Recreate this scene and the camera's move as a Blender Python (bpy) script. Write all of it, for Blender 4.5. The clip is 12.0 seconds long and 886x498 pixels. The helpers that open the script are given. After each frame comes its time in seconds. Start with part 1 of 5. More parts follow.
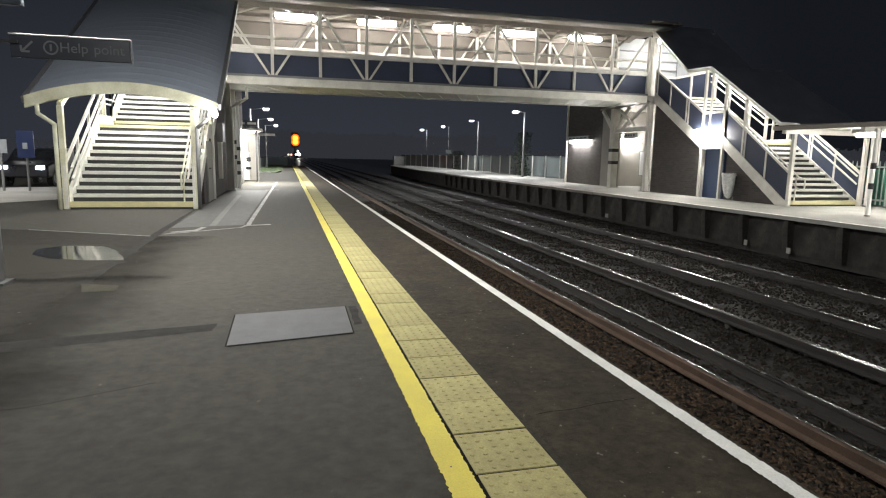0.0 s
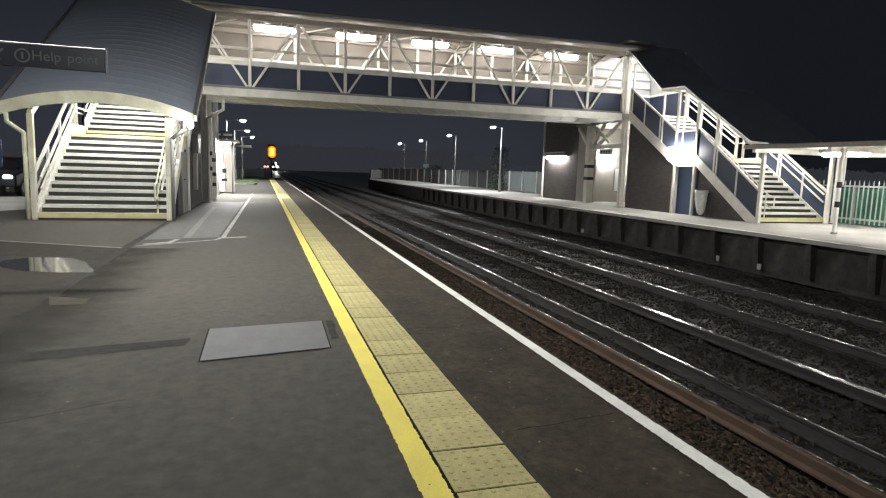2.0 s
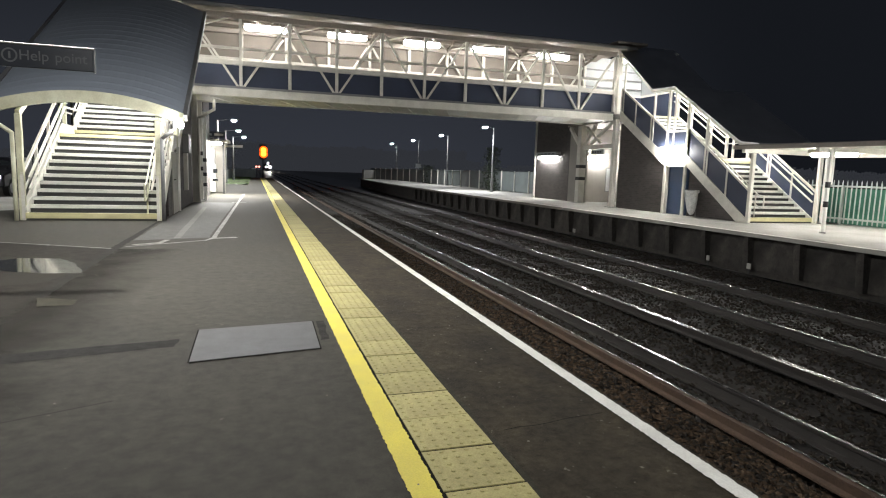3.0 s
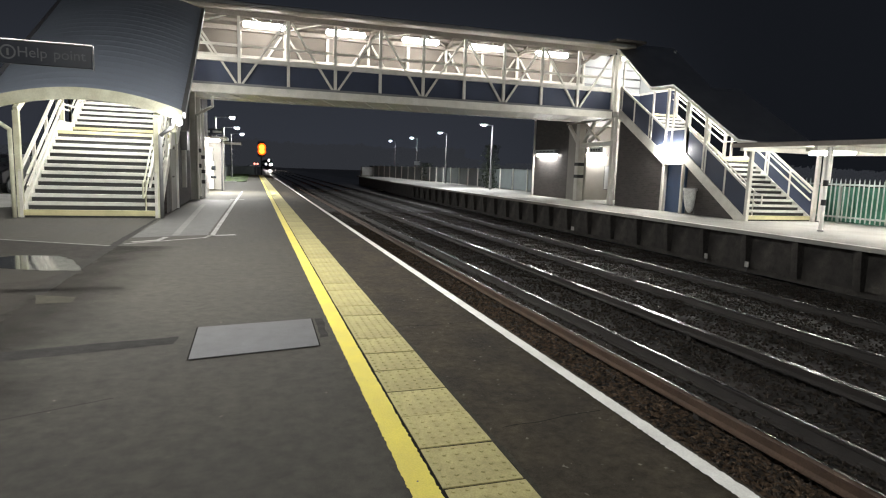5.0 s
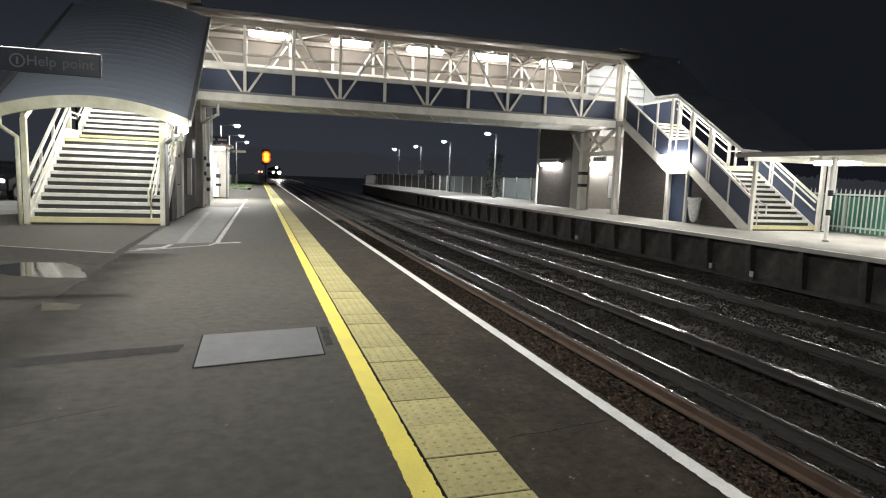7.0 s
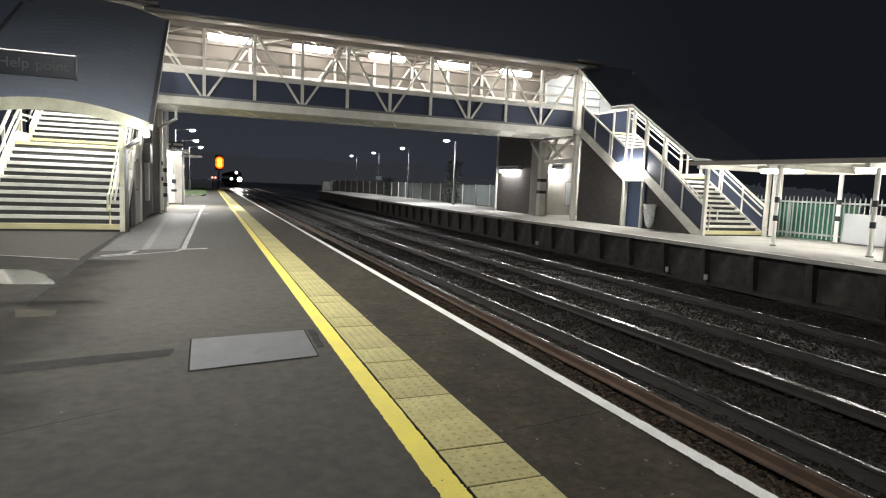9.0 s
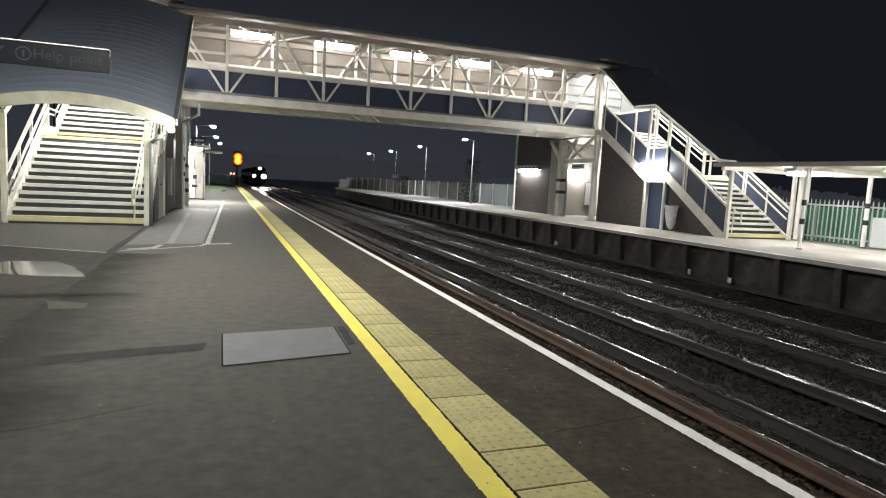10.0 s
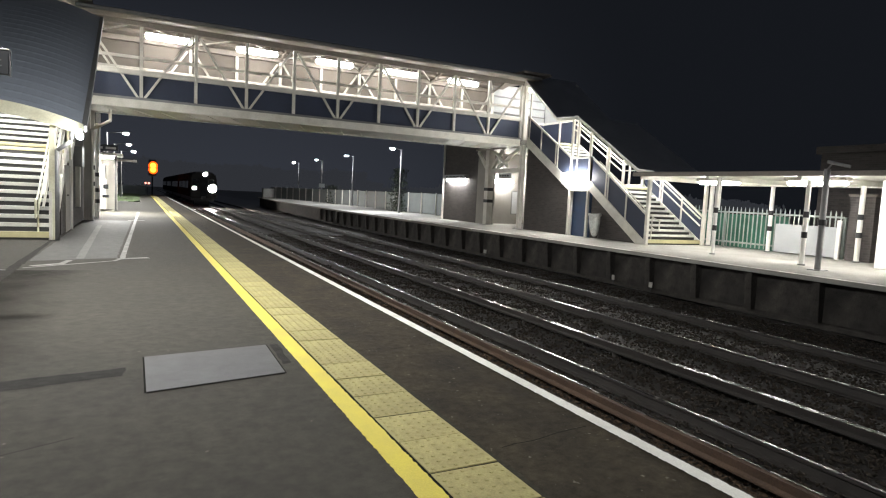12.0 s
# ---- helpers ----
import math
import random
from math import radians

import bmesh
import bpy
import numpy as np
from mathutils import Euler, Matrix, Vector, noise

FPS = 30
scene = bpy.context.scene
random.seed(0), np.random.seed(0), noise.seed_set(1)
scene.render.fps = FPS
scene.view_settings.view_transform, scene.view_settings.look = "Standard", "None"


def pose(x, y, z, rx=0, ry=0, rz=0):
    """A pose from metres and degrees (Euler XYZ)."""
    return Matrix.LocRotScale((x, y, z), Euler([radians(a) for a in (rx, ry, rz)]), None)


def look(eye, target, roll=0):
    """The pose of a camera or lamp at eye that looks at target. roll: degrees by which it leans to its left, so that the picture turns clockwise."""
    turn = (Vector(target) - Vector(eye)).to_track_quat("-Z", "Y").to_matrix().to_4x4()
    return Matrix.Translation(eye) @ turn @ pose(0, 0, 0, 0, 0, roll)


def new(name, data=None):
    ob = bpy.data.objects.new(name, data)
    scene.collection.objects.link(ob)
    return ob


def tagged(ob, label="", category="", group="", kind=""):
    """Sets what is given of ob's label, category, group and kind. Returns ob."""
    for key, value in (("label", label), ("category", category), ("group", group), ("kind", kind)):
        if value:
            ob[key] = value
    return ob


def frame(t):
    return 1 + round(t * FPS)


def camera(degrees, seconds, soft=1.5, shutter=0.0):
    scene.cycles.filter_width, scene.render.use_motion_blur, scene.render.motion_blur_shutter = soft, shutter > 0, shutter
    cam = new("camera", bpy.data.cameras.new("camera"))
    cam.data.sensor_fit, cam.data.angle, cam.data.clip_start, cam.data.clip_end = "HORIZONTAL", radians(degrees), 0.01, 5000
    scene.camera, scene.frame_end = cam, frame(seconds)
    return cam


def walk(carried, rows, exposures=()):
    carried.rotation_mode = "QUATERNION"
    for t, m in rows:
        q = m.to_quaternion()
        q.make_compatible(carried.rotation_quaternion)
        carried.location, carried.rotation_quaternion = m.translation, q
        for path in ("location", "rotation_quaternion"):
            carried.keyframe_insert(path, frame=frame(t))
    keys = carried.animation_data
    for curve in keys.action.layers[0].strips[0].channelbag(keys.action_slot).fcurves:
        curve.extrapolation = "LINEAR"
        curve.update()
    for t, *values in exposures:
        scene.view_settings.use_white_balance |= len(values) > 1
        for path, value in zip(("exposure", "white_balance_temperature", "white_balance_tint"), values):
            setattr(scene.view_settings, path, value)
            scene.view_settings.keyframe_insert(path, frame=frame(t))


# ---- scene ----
cam = camera(72.9, 12.0, soft=1.15)
PATH = [
    (0, (-0.792, -3.084, 1.407), (-0.293, -1.172, 1.103), 1.1),
    (0.5, (-0.793, -3.105, 1.427), (-0.269, -1.196, 1.142), 2.0),
    (1, (-0.798, -3.067, 1.409), (-0.259, -1.16, 1.134), 1.9),
    (1.5, (-0.803, -3.069, 1.409), (-0.248, -1.166, 1.145), 1.8),
    (2, (-0.804, -3.071, 1.412), (-0.23, -1.173, 1.155), 1.8),
    (2.5, (-0.794, -3.08, 1.412), (-0.204, -1.186, 1.158), 1.7),
    (3, (-0.788, -3.081, 1.414), (-0.19, -1.19, 1.158), 1.8),
    (5, (-0.795, -3.088, 1.418), (-0.192, -1.2, 1.154), 1.9),
    (5.5, (-0.797, -3.088, 1.418), (-0.205, -1.195, 1.159), 2.1),
    (6, (-0.802, -3.081, 1.421), (-0.214, -1.186, 1.169), 2.0),
    (6.5, (-0.804, -3.086, 1.424), (-0.214, -1.19, 1.181), 2.1),
    (7, (-0.813, -3.085, 1.423), (-0.22, -1.19, 1.186), 2.1),
    (8.8, (-1.051, -3.144, 1.41), (-0.409, -1.264, 1.179), 2.9),
    (9, (-1.125, -3.126, 1.393), (-0.394, -1.277, 1.184), 2.3),
    (9.5, (-1.294, -3.105, 1.377), (-0.529, -1.27, 1.164), 1.7),
    (10, (-1.251, -3.014, 1.372), (-0.565, -1.148, 1.157), 3.0),
    (10.5, (-1.254, -2.969, 1.383), (-0.537, -1.114, 1.173), 2.5),
    (11, (-1.286, -2.954, 1.388), (-0.533, -1.111, 1.198), 2.3),
    (11.5, (-1.283, -2.905, 1.381), (-0.452, -1.095, 1.201), 2.4),
    (12, (-1.297, -2.881, 1.38), (-0.391, -1.107, 1.207), 2.8),
]
walk(cam, [(t, look(eye, target, roll)) for t, eye, target, roll in PATH])

# ---- night sky, large lights ----
world = bpy.data.worlds.new("night")
scene.world = world
world.use_nodes = True
wn = world.node_tree
sky_dir = wn.nodes.new("ShaderNodeTexCoord")
sky_sep = wn.nodes.new("ShaderNodeSeparateXYZ")
wn.links.new(sky_dir.outputs["Generated"], sky_sep.inputs[0])
glow_low = wn.nodes.new("ShaderNodeMapRange")
glow_low.interpolation_type = "SMOOTHSTEP"
for key, value in (("From Min", 0.42), ("From Max", -0.02), ("To Min", 0.0), ("To Max", 1.0)):
    glow_low.inputs[key].default_value = value
wn.links.new(sky_sep.outputs["Z"], glow_low.inputs["Value"])
glow_side = wn.nodes.new("ShaderNodeMapRange")
glow_side.interpolation_type = "SMOOTHSTEP"
for key, value in (("From Min", 0.70), ("From Max", 1.0), ("To Min", 0.0), ("To Max", 1.0)):
    glow_side.inputs[key].default_value = value
wn.links.new(sky_sep.outputs["Y"], glow_side.inputs["Value"])
glow_both = wn.nodes.new("ShaderNodeMath")
glow_both.operation = "MULTIPLY"
wn.links.new(glow_low.outputs["Result"], glow_both.inputs[0])
wn.links.new(glow_side.outputs["Result"], glow_both.inputs[1])
sky_mix = wn.nodes.new("ShaderNodeMix")
sky_mix.data_type = "RGBA"
sky_mix.inputs["A"].default_value = (0.37, 0.43, 0.57, 1)
sky_mix.inputs["B"].default_value = (1.55, 1.74, 2.25, 1)
wn.links.new(glow_both.outputs[0], sky_mix.inputs["Factor"])
wn.links.new(sky_mix.outputs["Result"], wn.nodes["Background"].inputs[0])
wn.nodes["Background"].inputs[1].default_value = 0.0048
scene.view_settings.exposure = 2.11

FZ = -0.14      # far platform's level, drawn under FAR_LIFT
FAR_LIFT, BRIDGE_LIFT, TRACK_LIFT = 0.19, 0.12, 0.08   # raise whole drawings: far platform, footbridge, track
LIFT = 0.0      # raise in force
RAIL = -1.0     # rail heads, drawn under TRACK_LIFT
PLAT_X = 1.40   # near platform's edge
FAR_X = 11.75    # far platform's edge
BY0, BY1 = 20.5, 23.1   # footbridge's two trusses


def area_lamp(name, loc, target, sx, sy, watts, colour=(1, 0.95, 0.86)):
    data = bpy.data.lights.new(name, "AREA")
    data.shape, data.size, data.size_y, data.energy, data.color = "RECTANGLE", sx, sy, watts, colour
    ob = new(name, data)
    ob.matrix_basis = look(loc, target)
    return ob


# the lamp at (-13.4, 17.5) is unseen, added to brighten the forecourt paving
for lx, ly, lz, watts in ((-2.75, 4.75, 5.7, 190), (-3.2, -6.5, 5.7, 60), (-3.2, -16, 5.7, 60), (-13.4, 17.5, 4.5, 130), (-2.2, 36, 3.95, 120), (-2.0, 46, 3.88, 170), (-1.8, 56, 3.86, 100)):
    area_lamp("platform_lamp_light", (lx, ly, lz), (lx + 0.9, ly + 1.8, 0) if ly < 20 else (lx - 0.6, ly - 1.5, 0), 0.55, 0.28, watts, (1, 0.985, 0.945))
FAR_LAMPS = ((15.67, 37.7, 4.45, None), (17.44, 54, 4.72, None), (17.94, 67, 4.76, 1.6), (17.57, 77, 4.72, 0.9))
for (lx, ly, top, box_z), watts in zip(FAR_LAMPS, (300, 200, 60, 30)):
    area_lamp("platform_lamp_light", (lx - 0.70, ly, top + FAR_LIFT - 0.08), (lx - 4.0, ly, -1), 0.30, 0.26, watts, (0.96, 0.98, 1.0))
# hangs free before the shelter, added to brighten the ground there
area_lamp("shelter_ground_fill", (-2.45, 26.6, 2.45), (-2.45, 26.4, 0), 1.2, 0.2, 330, (1, 0.98, 0.92))

# ---- materials ----
def mat(name, colour, rough=0.6, metal=0.0, scale=6.0, fine=60.0, vary=0.25, bump=0.15, dirt=None, each=0.0, spec=0.5, mid=0.0, blotch=0.3):
    m = bpy.data.materials.new(name)
    m.use_nodes = True
    nt = m.node_tree
    bsdf = nt.nodes["Principled BSDF"]
    coord = nt.nodes.new("ShaderNodeTexCoord")
    big = nt.nodes.new("ShaderNodeTexNoise")
    big.inputs["Scale"].default_value, big.inputs["Detail"].default_value = scale, 5
    small = nt.nodes.new("ShaderNodeTexNoise")
    small.inputs["Scale"].default_value, small.inputs["Detail"].default_value = fine, 3
    nt.links.new(coord.outputs["Object"], big.inputs["Vector"])
    nt.links.new(coord.outputs["Object"], small.inputs["Vector"])
    ramp = nt.nodes.new("ShaderNodeValToRGB")
    ramp.color_ramp.elements[0].position, ramp.color_ramp.elements[1].position = 0.32, 0.68
    low = dirt or [c * (1 - vary) for c in colour]
    ramp.color_ramp.elements[0].color = (*low, 1)
    ramp.color_ramp.elements[1].color = (*colour, 1)
    nt.links.new(big.outputs["Fac"], ramp.inputs["Fac"])
    grain = nt.nodes.new("ShaderNodeMapRange")
    grain.inputs["From Min"].default_value, grain.inputs["From Max"].default_value = 0.25, 0.75
    grain.inputs["To Min"].default_value, grain.inputs["To Max"].default_value = 1 - vary, 1 + vary * 0.6
    nt.links.new(small.outputs["Fac"], grain.inputs["Value"])
    mul = nt.nodes.new("ShaderNodeVectorMath")
    mul.operation = "SCALE"
    nt.links.new(ramp.outputs["Color"], mul.inputs[0])
    nt.links.new(grain.outputs["Result"], mul.inputs["Scale"])
    out = mul.outputs["Vector"]
    if mid:
        blot = nt.nodes.new("ShaderNodeTexNoise")
        blot.inputs["Scale"].default_value, blot.inputs["Detail"].default_value, blot.inputs["Roughness"].default_value = mid, 8, 0.72
        nt.links.new(coord.outputs["Object"], blot.inputs["Vector"])
        span = nt.nodes.new("ShaderNodeMapRange")
        span.inputs["From Min"].default_value, span.inputs["From Max"].default_value = 0.34, 0.66
        span.inputs["To Min"].default_value, span.inputs["To Max"].default_value = 1 - blotch, 1 + blotch * 0.85
        nt.links.new(blot.outputs["Fac"], span.inputs["Value"])
        mul3 = nt.nodes.new("ShaderNodeVectorMath")
        mul3.operation = "SCALE"
        nt.links.new(out, mul3.inputs[0])
        nt.links.new(span.outputs["Result"], mul3.inputs["Scale"])
        out = mul3.outputs["Vector"]
    if each:
        info = nt.nodes.new("ShaderNodeObjectInfo")
        rng = nt.nodes.new("ShaderNodeMapRange")
        rng.inputs["To Min"].default_value, rng.inputs["To Max"].default_value = 1 - each, 1 + each
        nt.links.new(info.outputs["Random"], rng.inputs["Value"])
        mul2 = nt.nodes.new("ShaderNodeVectorMath")
        mul2.operation = "SCALE"
        nt.links.new(out, mul2.inputs[0])
        nt.links.new(rng.outputs["Result"], mul2.inputs["Scale"])
        out = mul2.outputs["Vector"]
    nt.links.new(out, bsdf.inputs["Base Color"])
    rr = nt.nodes.new("ShaderNodeMapRange")
    rr.inputs["To Min"].default_value, rr.inputs["To Max"].default_value = max(rough - 0.12, 0.02), min(rough + 0.12, 1)
    nt.links.new(big.outputs["Fac"], rr.inputs["Value"])
    nt.links.new(rr.outputs["Result"], bsdf.inputs["Roughness"])
    bsdf.inputs["Metallic"].default_value = metal
    bsdf.inputs["Specular IOR Level"].default_value = spec
    if bump:
        b = nt.nodes.new("ShaderNodeBump")
        b.inputs["Strength"].default_value, b.inputs["Distance"].default_value = bump, 0.01
        nt.links.new(small.outputs["Fac"], b.inputs["Height"])
        nt.links.new(b.outputs["Normal"], bsdf.inputs["Normal"])
    return m


def glow(name, colour, strength):
    m = bpy.data.materials.new(name)
    m.use_nodes = True
    bsdf = m.node_tree.nodes["Principled BSDF"]
    bsdf.inputs["Base Color"].default_value = (*[min(c, 0.8) for c in colour], 1)
    bsdf.inputs["Emission Color"].default_value = (*colour, 1)
    bsdf.inputs["Emission Strength"].default_value = strength
    return m


def island_mat(name, colours):
    """A rough material whose pieces each take one of several colours."""
    m = mat(name, colours[1], 0.95, scale=3, fine=60, vary=0.3, bump=0.4, spec=0.15)
    nt = m.node_tree
    geo = nt.nodes.new("ShaderNodeNewGeometry")
    ramp = nt.nodes.new("ShaderNodeValToRGB")
    ramp.color_ramp.interpolation = "LINEAR"
    els = ramp.color_ramp.elements
    els[0].color, els[1].color = (*colours[0], 1), (*colours[-1], 1)
    for k, c in enumerate(colours[1:-1]):
        els.new((0.45, 0.85)[k]).color = (*c, 1)
    nt.links.new(geo.outputs["Random Per Island"], ramp.inputs["Fac"])
    nt.links.new(ramp.outputs["Color"], nt.nodes["Principled BSDF"].inputs["Base Color"])
    return m


def brick_mat(name, c1, c2, mortar):
    m = mat(name, c1, 0.85, scale=3, fine=90, vary=0.3, bump=0.3)
    nt = m.node_tree
    bsdf = nt.nodes["Principled BSDF"]
    coord = nt.nodes.new("ShaderNodeTexCoord")
    sep = nt.nodes.new("ShaderNodeSeparateXYZ")
    add = nt.nodes.new("ShaderNodeMath")
    comb = nt.nodes.new("ShaderNodeCombineXYZ")
    nt.links.new(coord.outputs["Object"], sep.inputs[0])
    nt.links.new(sep.outputs["X"], add.inputs[0])
    nt.links.new(sep.outputs["Y"], add.inputs[1])
    nt.links.new(add.outputs[0], comb.inputs["X"])
    nt.links.new(sep.outputs["Z"], comb.inputs["Y"])
    tex = nt.nodes.new("ShaderNodeTexBrick")
    tex.inputs["Color1"].default_value, tex.inputs["Color2"].default_value, tex.inputs["Mortar"].default_value = (*c1, 1), (*c2, 1), (*mortar, 1)
    for k, v in (("Scale", 1.0), ("Brick Width", 0.225), ("Row Height", 0.075), ("Mortar Size", 0.006)):
        tex.inputs[k].default_value = v
    nt.links.new(comb.outputs[0], tex.inputs["Vector"])
    nt.links.new(tex.outputs["Color"], bsdf.inputs["Base Color"])
    return m


ASPHALT = mat("asphalt", (0.064, 0.060, 0.049), 0.85, scale=0.9, fine=240, vary=0.4, bump=0.35, dirt=(0.047, 0.044, 0.036), spec=0.2, mid=9, blotch=0.25)
ASPHALT_EDGE = mat("asphalt_dark", (0.062, 0.051, 0.035), 0.85, scale=2.4, fine=200, vary=0.45, bump=0.5, dirt=(0.029, 0.024, 0.018), spec=0.12, mid=13, blotch=0.4)
ASPHALT_PATCH = mat("asphalt_patch", (0.041, 0.040, 0.037), 0.95, scale=2, fine=240, vary=0.3, bump=0.3, spec=0.08, mid=9)


def fade_along_x(m, x_none, x_full, wander):
    """Lets a surface layer thin out towards x_none, with an uneven edge."""
    nt = m.node_tree
    coord, sep, cloud = nt.nodes.new("ShaderNodeTexCoord"), nt.nodes.new("ShaderNodeSeparateXYZ"), nt.nodes.new("ShaderNodeTexNoise")
    cloud.inputs["Scale"].default_value, cloud.inputs["Detail"].default_value = 1.1, 4
    nt.links.new(coord.outputs["Object"], sep.inputs[0])
    nt.links.new(coord.outputs["Object"], cloud.inputs["Vector"])
    shift, ramp = nt.nodes.new("ShaderNodeMath"), nt.nodes.new("ShaderNodeMapRange")
    shift.operation = "MULTIPLY_ADD"
    shift.inputs[1].default_value = wander
    nt.links.new(cloud.outputs["Fac"], shift.inputs[0])
    nt.links.new(sep.outputs["X"], shift.inputs[2])
    ramp.interpolation_type = "SMOOTHSTEP"
    ramp.inputs["From Min"].default_value, ramp.inputs["From Max"].default_value = x_none + wander / 2, x_full + wander / 2
    nt.links.new(shift.outputs[0], ramp.inputs["Value"])
    nt.links.new(ramp.outputs["Result"], nt.nodes["Principled BSDF"].inputs["Alpha"])


DIRT = mat("black_dirt", (0.016, 0.015, 0.013), 1.0, scale=4, fine=120, vary=0.4, bump=0.3, spec=0.05)
PATCH_PALE = mat("worn_asphalt", (0.055, 0.051, 0.038), 0.9, scale=5, fine=200, vary=0.35, bump=0.3, spec=0.1, mid=14)
ASPHALT_SEAM = mat("asphalt_seam", (0.034, 0.032, 0.028), 0.9, scale=2, fine=240, vary=0.4, bump=0.3, spec=0.1, mid=8)
ASPHALT_DARKER = mat("darker_asphalt", (0.031, 0.0285, 0.024), 0.9, scale=1.2, fine=240, vary=0.4, bump=0.3, dirt=(0.026, 0.023, 0.019), spec=0.10, mid=6, blotch=0.4)
fade_along_x(ASPHALT_DARKER, -1.9, -3.2, 1.1)
APRON = mat("apron_surface", (0.078, 0.076, 0.070), 0.75, scale=0.9, fine=240, vary=0.25, bump=0.3, mid=5)
FAR_PAVE = mat("pale_paving", (0.35, 0.34, 0.31), 0.85, scale=0.8, fine=120, vary=0.25, bump=0.4)
YELLOW = mat("yellow_paint", (0.72, 0.61, 0.08), 0.6, scale=3, fine=120, vary=0.13, bump=0.3, dirt=(0.60, 0.50, 0.08))
WHITE = mat("white_paint", (0.84, 0.83, 0.78), 0.6, scale=4, fine=110, vary=0.15, bump=0.25, dirt=(0.66, 0.65, 0.60))
WORN = mat("worn_white_paint", (0.33, 0.325, 0.30), 0.7, scale=5, fine=70, vary=0.5, bump=0.3, dirt=(0.14, 0.135, 0.12))
FADED = mat("faded_white_paint", (0.17, 0.167, 0.155), 0.75, scale=5, fine=70, vary=0.4, bump=0.3, dirt=(0.09, 0.087, 0.08))
TACTILE = mat("tactile_concrete", (0.47, 0.42, 0.18), 0.8, scale=2.5, fine=120, vary=0.22, bump=0.4, dirt=(0.34, 0.30, 0.13), each=0.10, mid=14, blotch=0.15)
LITTER = mat("litter", (0.17, 0.15, 0.12), 0.9, scale=9, fine=60, vary=0.5, bump=0.0)
COVER = mat("steel_cover", (0.115, 0.115, 0.117), 0.7, 0.0, scale=2, fine=200, vary=0.15, bump=0.3, spec=0.25, mid=5, blotch=0.12)
CONCRETE = mat("concrete", (0.23, 0.21, 0.18), 0.85, scale=1.5, fine=60, vary=0.35, bump=0.4, each=0.12)
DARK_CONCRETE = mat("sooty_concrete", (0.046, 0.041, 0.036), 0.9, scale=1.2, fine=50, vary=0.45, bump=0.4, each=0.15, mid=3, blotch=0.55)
BALLAST = mat("ballast", (0.020, 0.016, 0.012), 0.95, scale=1.1, fine=28, vary=0.55, bump=1.0, dirt=(0.016, 0.014, 0.012))
STONE = island_mat("ballast_stone", ((0.013, 0.011, 0.009), (0.022, 0.018, 0.014), (0.027, 0.021, 0.016), (0.044, 0.037, 0.030)))
LEAF_LITTER = island_mat("leaf_litter", ((0.028, 0.019, 0.012), (0.044, 0.029, 0.018), (0.058, 0.039, 0.024), (0.10, 0.07, 0.046)))
DAMP = mat("damp_ballast", (0.034, 0.027, 0.021), 0.32, scale=0.6, fine=20, vary=0.4, bump=0.0)
SLEEPER = mat("sleeper", (0.03, 0.026, 0.022), 0.9, scale=3, fine=50, vary=0.4, bump=0.5)
RUST = mat("rusty_steel", (0.026, 0.022, 0.019), 0.65, 0.0, scale=5, fine=70, vary=0.35, bump=0.4)
CONDUCTOR = mat("rusty_conductor", (0.078, 0.046, 0.028), 0.8, 0.0, scale=4, fine=50, vary=0.35, bump=0.4)
RAILHEAD = mat("polished_rail", (0.26, 0.25, 0.24), 0.25, 1.0, scale=3, fine=90, vary=0.12, bump=0.05)
STEEL = mat("painted_steel", (0.70, 0.68, 0.62), 0.5, scale=2.5, fine=40, vary=0.12, bump=0.1, dirt=(0.57, 0.55, 0.49))
CREAM = mat("cream_paint", (0.70, 0.70, 0.54), 0.5, scale=2.5, fine=40, vary=0.12, bump=0.1, dirt=(0.50, 0.48, 0.33))
GREY_STEEL = mat("grey_steel", (0.22, 0.22, 0.22), 0.5, 0.3, scale=3, fine=60, vary=0.2, bump=0.1)
DARK_STEEL = mat("dark_steel", (0.03, 0.03, 0.032), 0.5, 0.2, scale=3, fine=60, vary=0.2, bump=0.1)
NAVY = mat("navy_panel", (0.030, 0.041, 0.078), 0.62, scale=1.5, fine=40, vary=0.18, bump=0.05, each=0.06)
SOFFIT = mat("soffit_sheet", (0.31, 0.275, 0.24), 0.7, scale=1.2, fine=30, vary=0.2, bump=0.1)
FAR_ROOF = mat("weathered_roof_metal", (0.74, 0.75, 0.78), 0.5, 0.95, scale=1.5, fine=30, vary=0.12, bump=0.05)
ROOF = mat("roof_sheet", (0.31, 0.345, 0.40), 0.44, 0.0, scale=0.8, fine=40, vary=0.08, bump=0.08)
BRICK = brick_mat("dark_brick", (0.078, 0.068, 0.064), (0.055, 0.049, 0.047), (0.082, 0.077, 0.074))
SCREEN = mat("beige_screen", (0.19, 0.165, 0.14), 0.8, scale=1.5, fine=30, vary=0.15, bump=0.1, each=0.07)
RENDER = mat("grey_render", (0.31, 0.295, 0.27), 0.85, scale=1.5, fine=60, vary=0.15, bump=0.2)
WHITE_WALL = mat("white_wall", (0.72, 0.71, 0.67), 0.6, scale=2, fine=40, vary=0.08, bump=0.05)
TREAD = mat("stair_nosing", (0.68, 0.68, 0.62), 0.6, scale=4, fine=80, vary=0.15, bump=0.2)
TREAD_Y = mat("yellow_nosing", (0.62, 0.57, 0.32), 0.6, scale=4, fine=80, vary=0.15, bump=0.2)
RISER = mat("dark_riser", (0.045, 0.045, 0.042), 0.7, scale=4, fine=80, vary=0.25, bump=0.2)
BLUE_DOOR = mat("blue_paint", (0.022, 0.050, 0.115), 0.45, scale=3, fine=50, vary=0.15, bump=0.05)
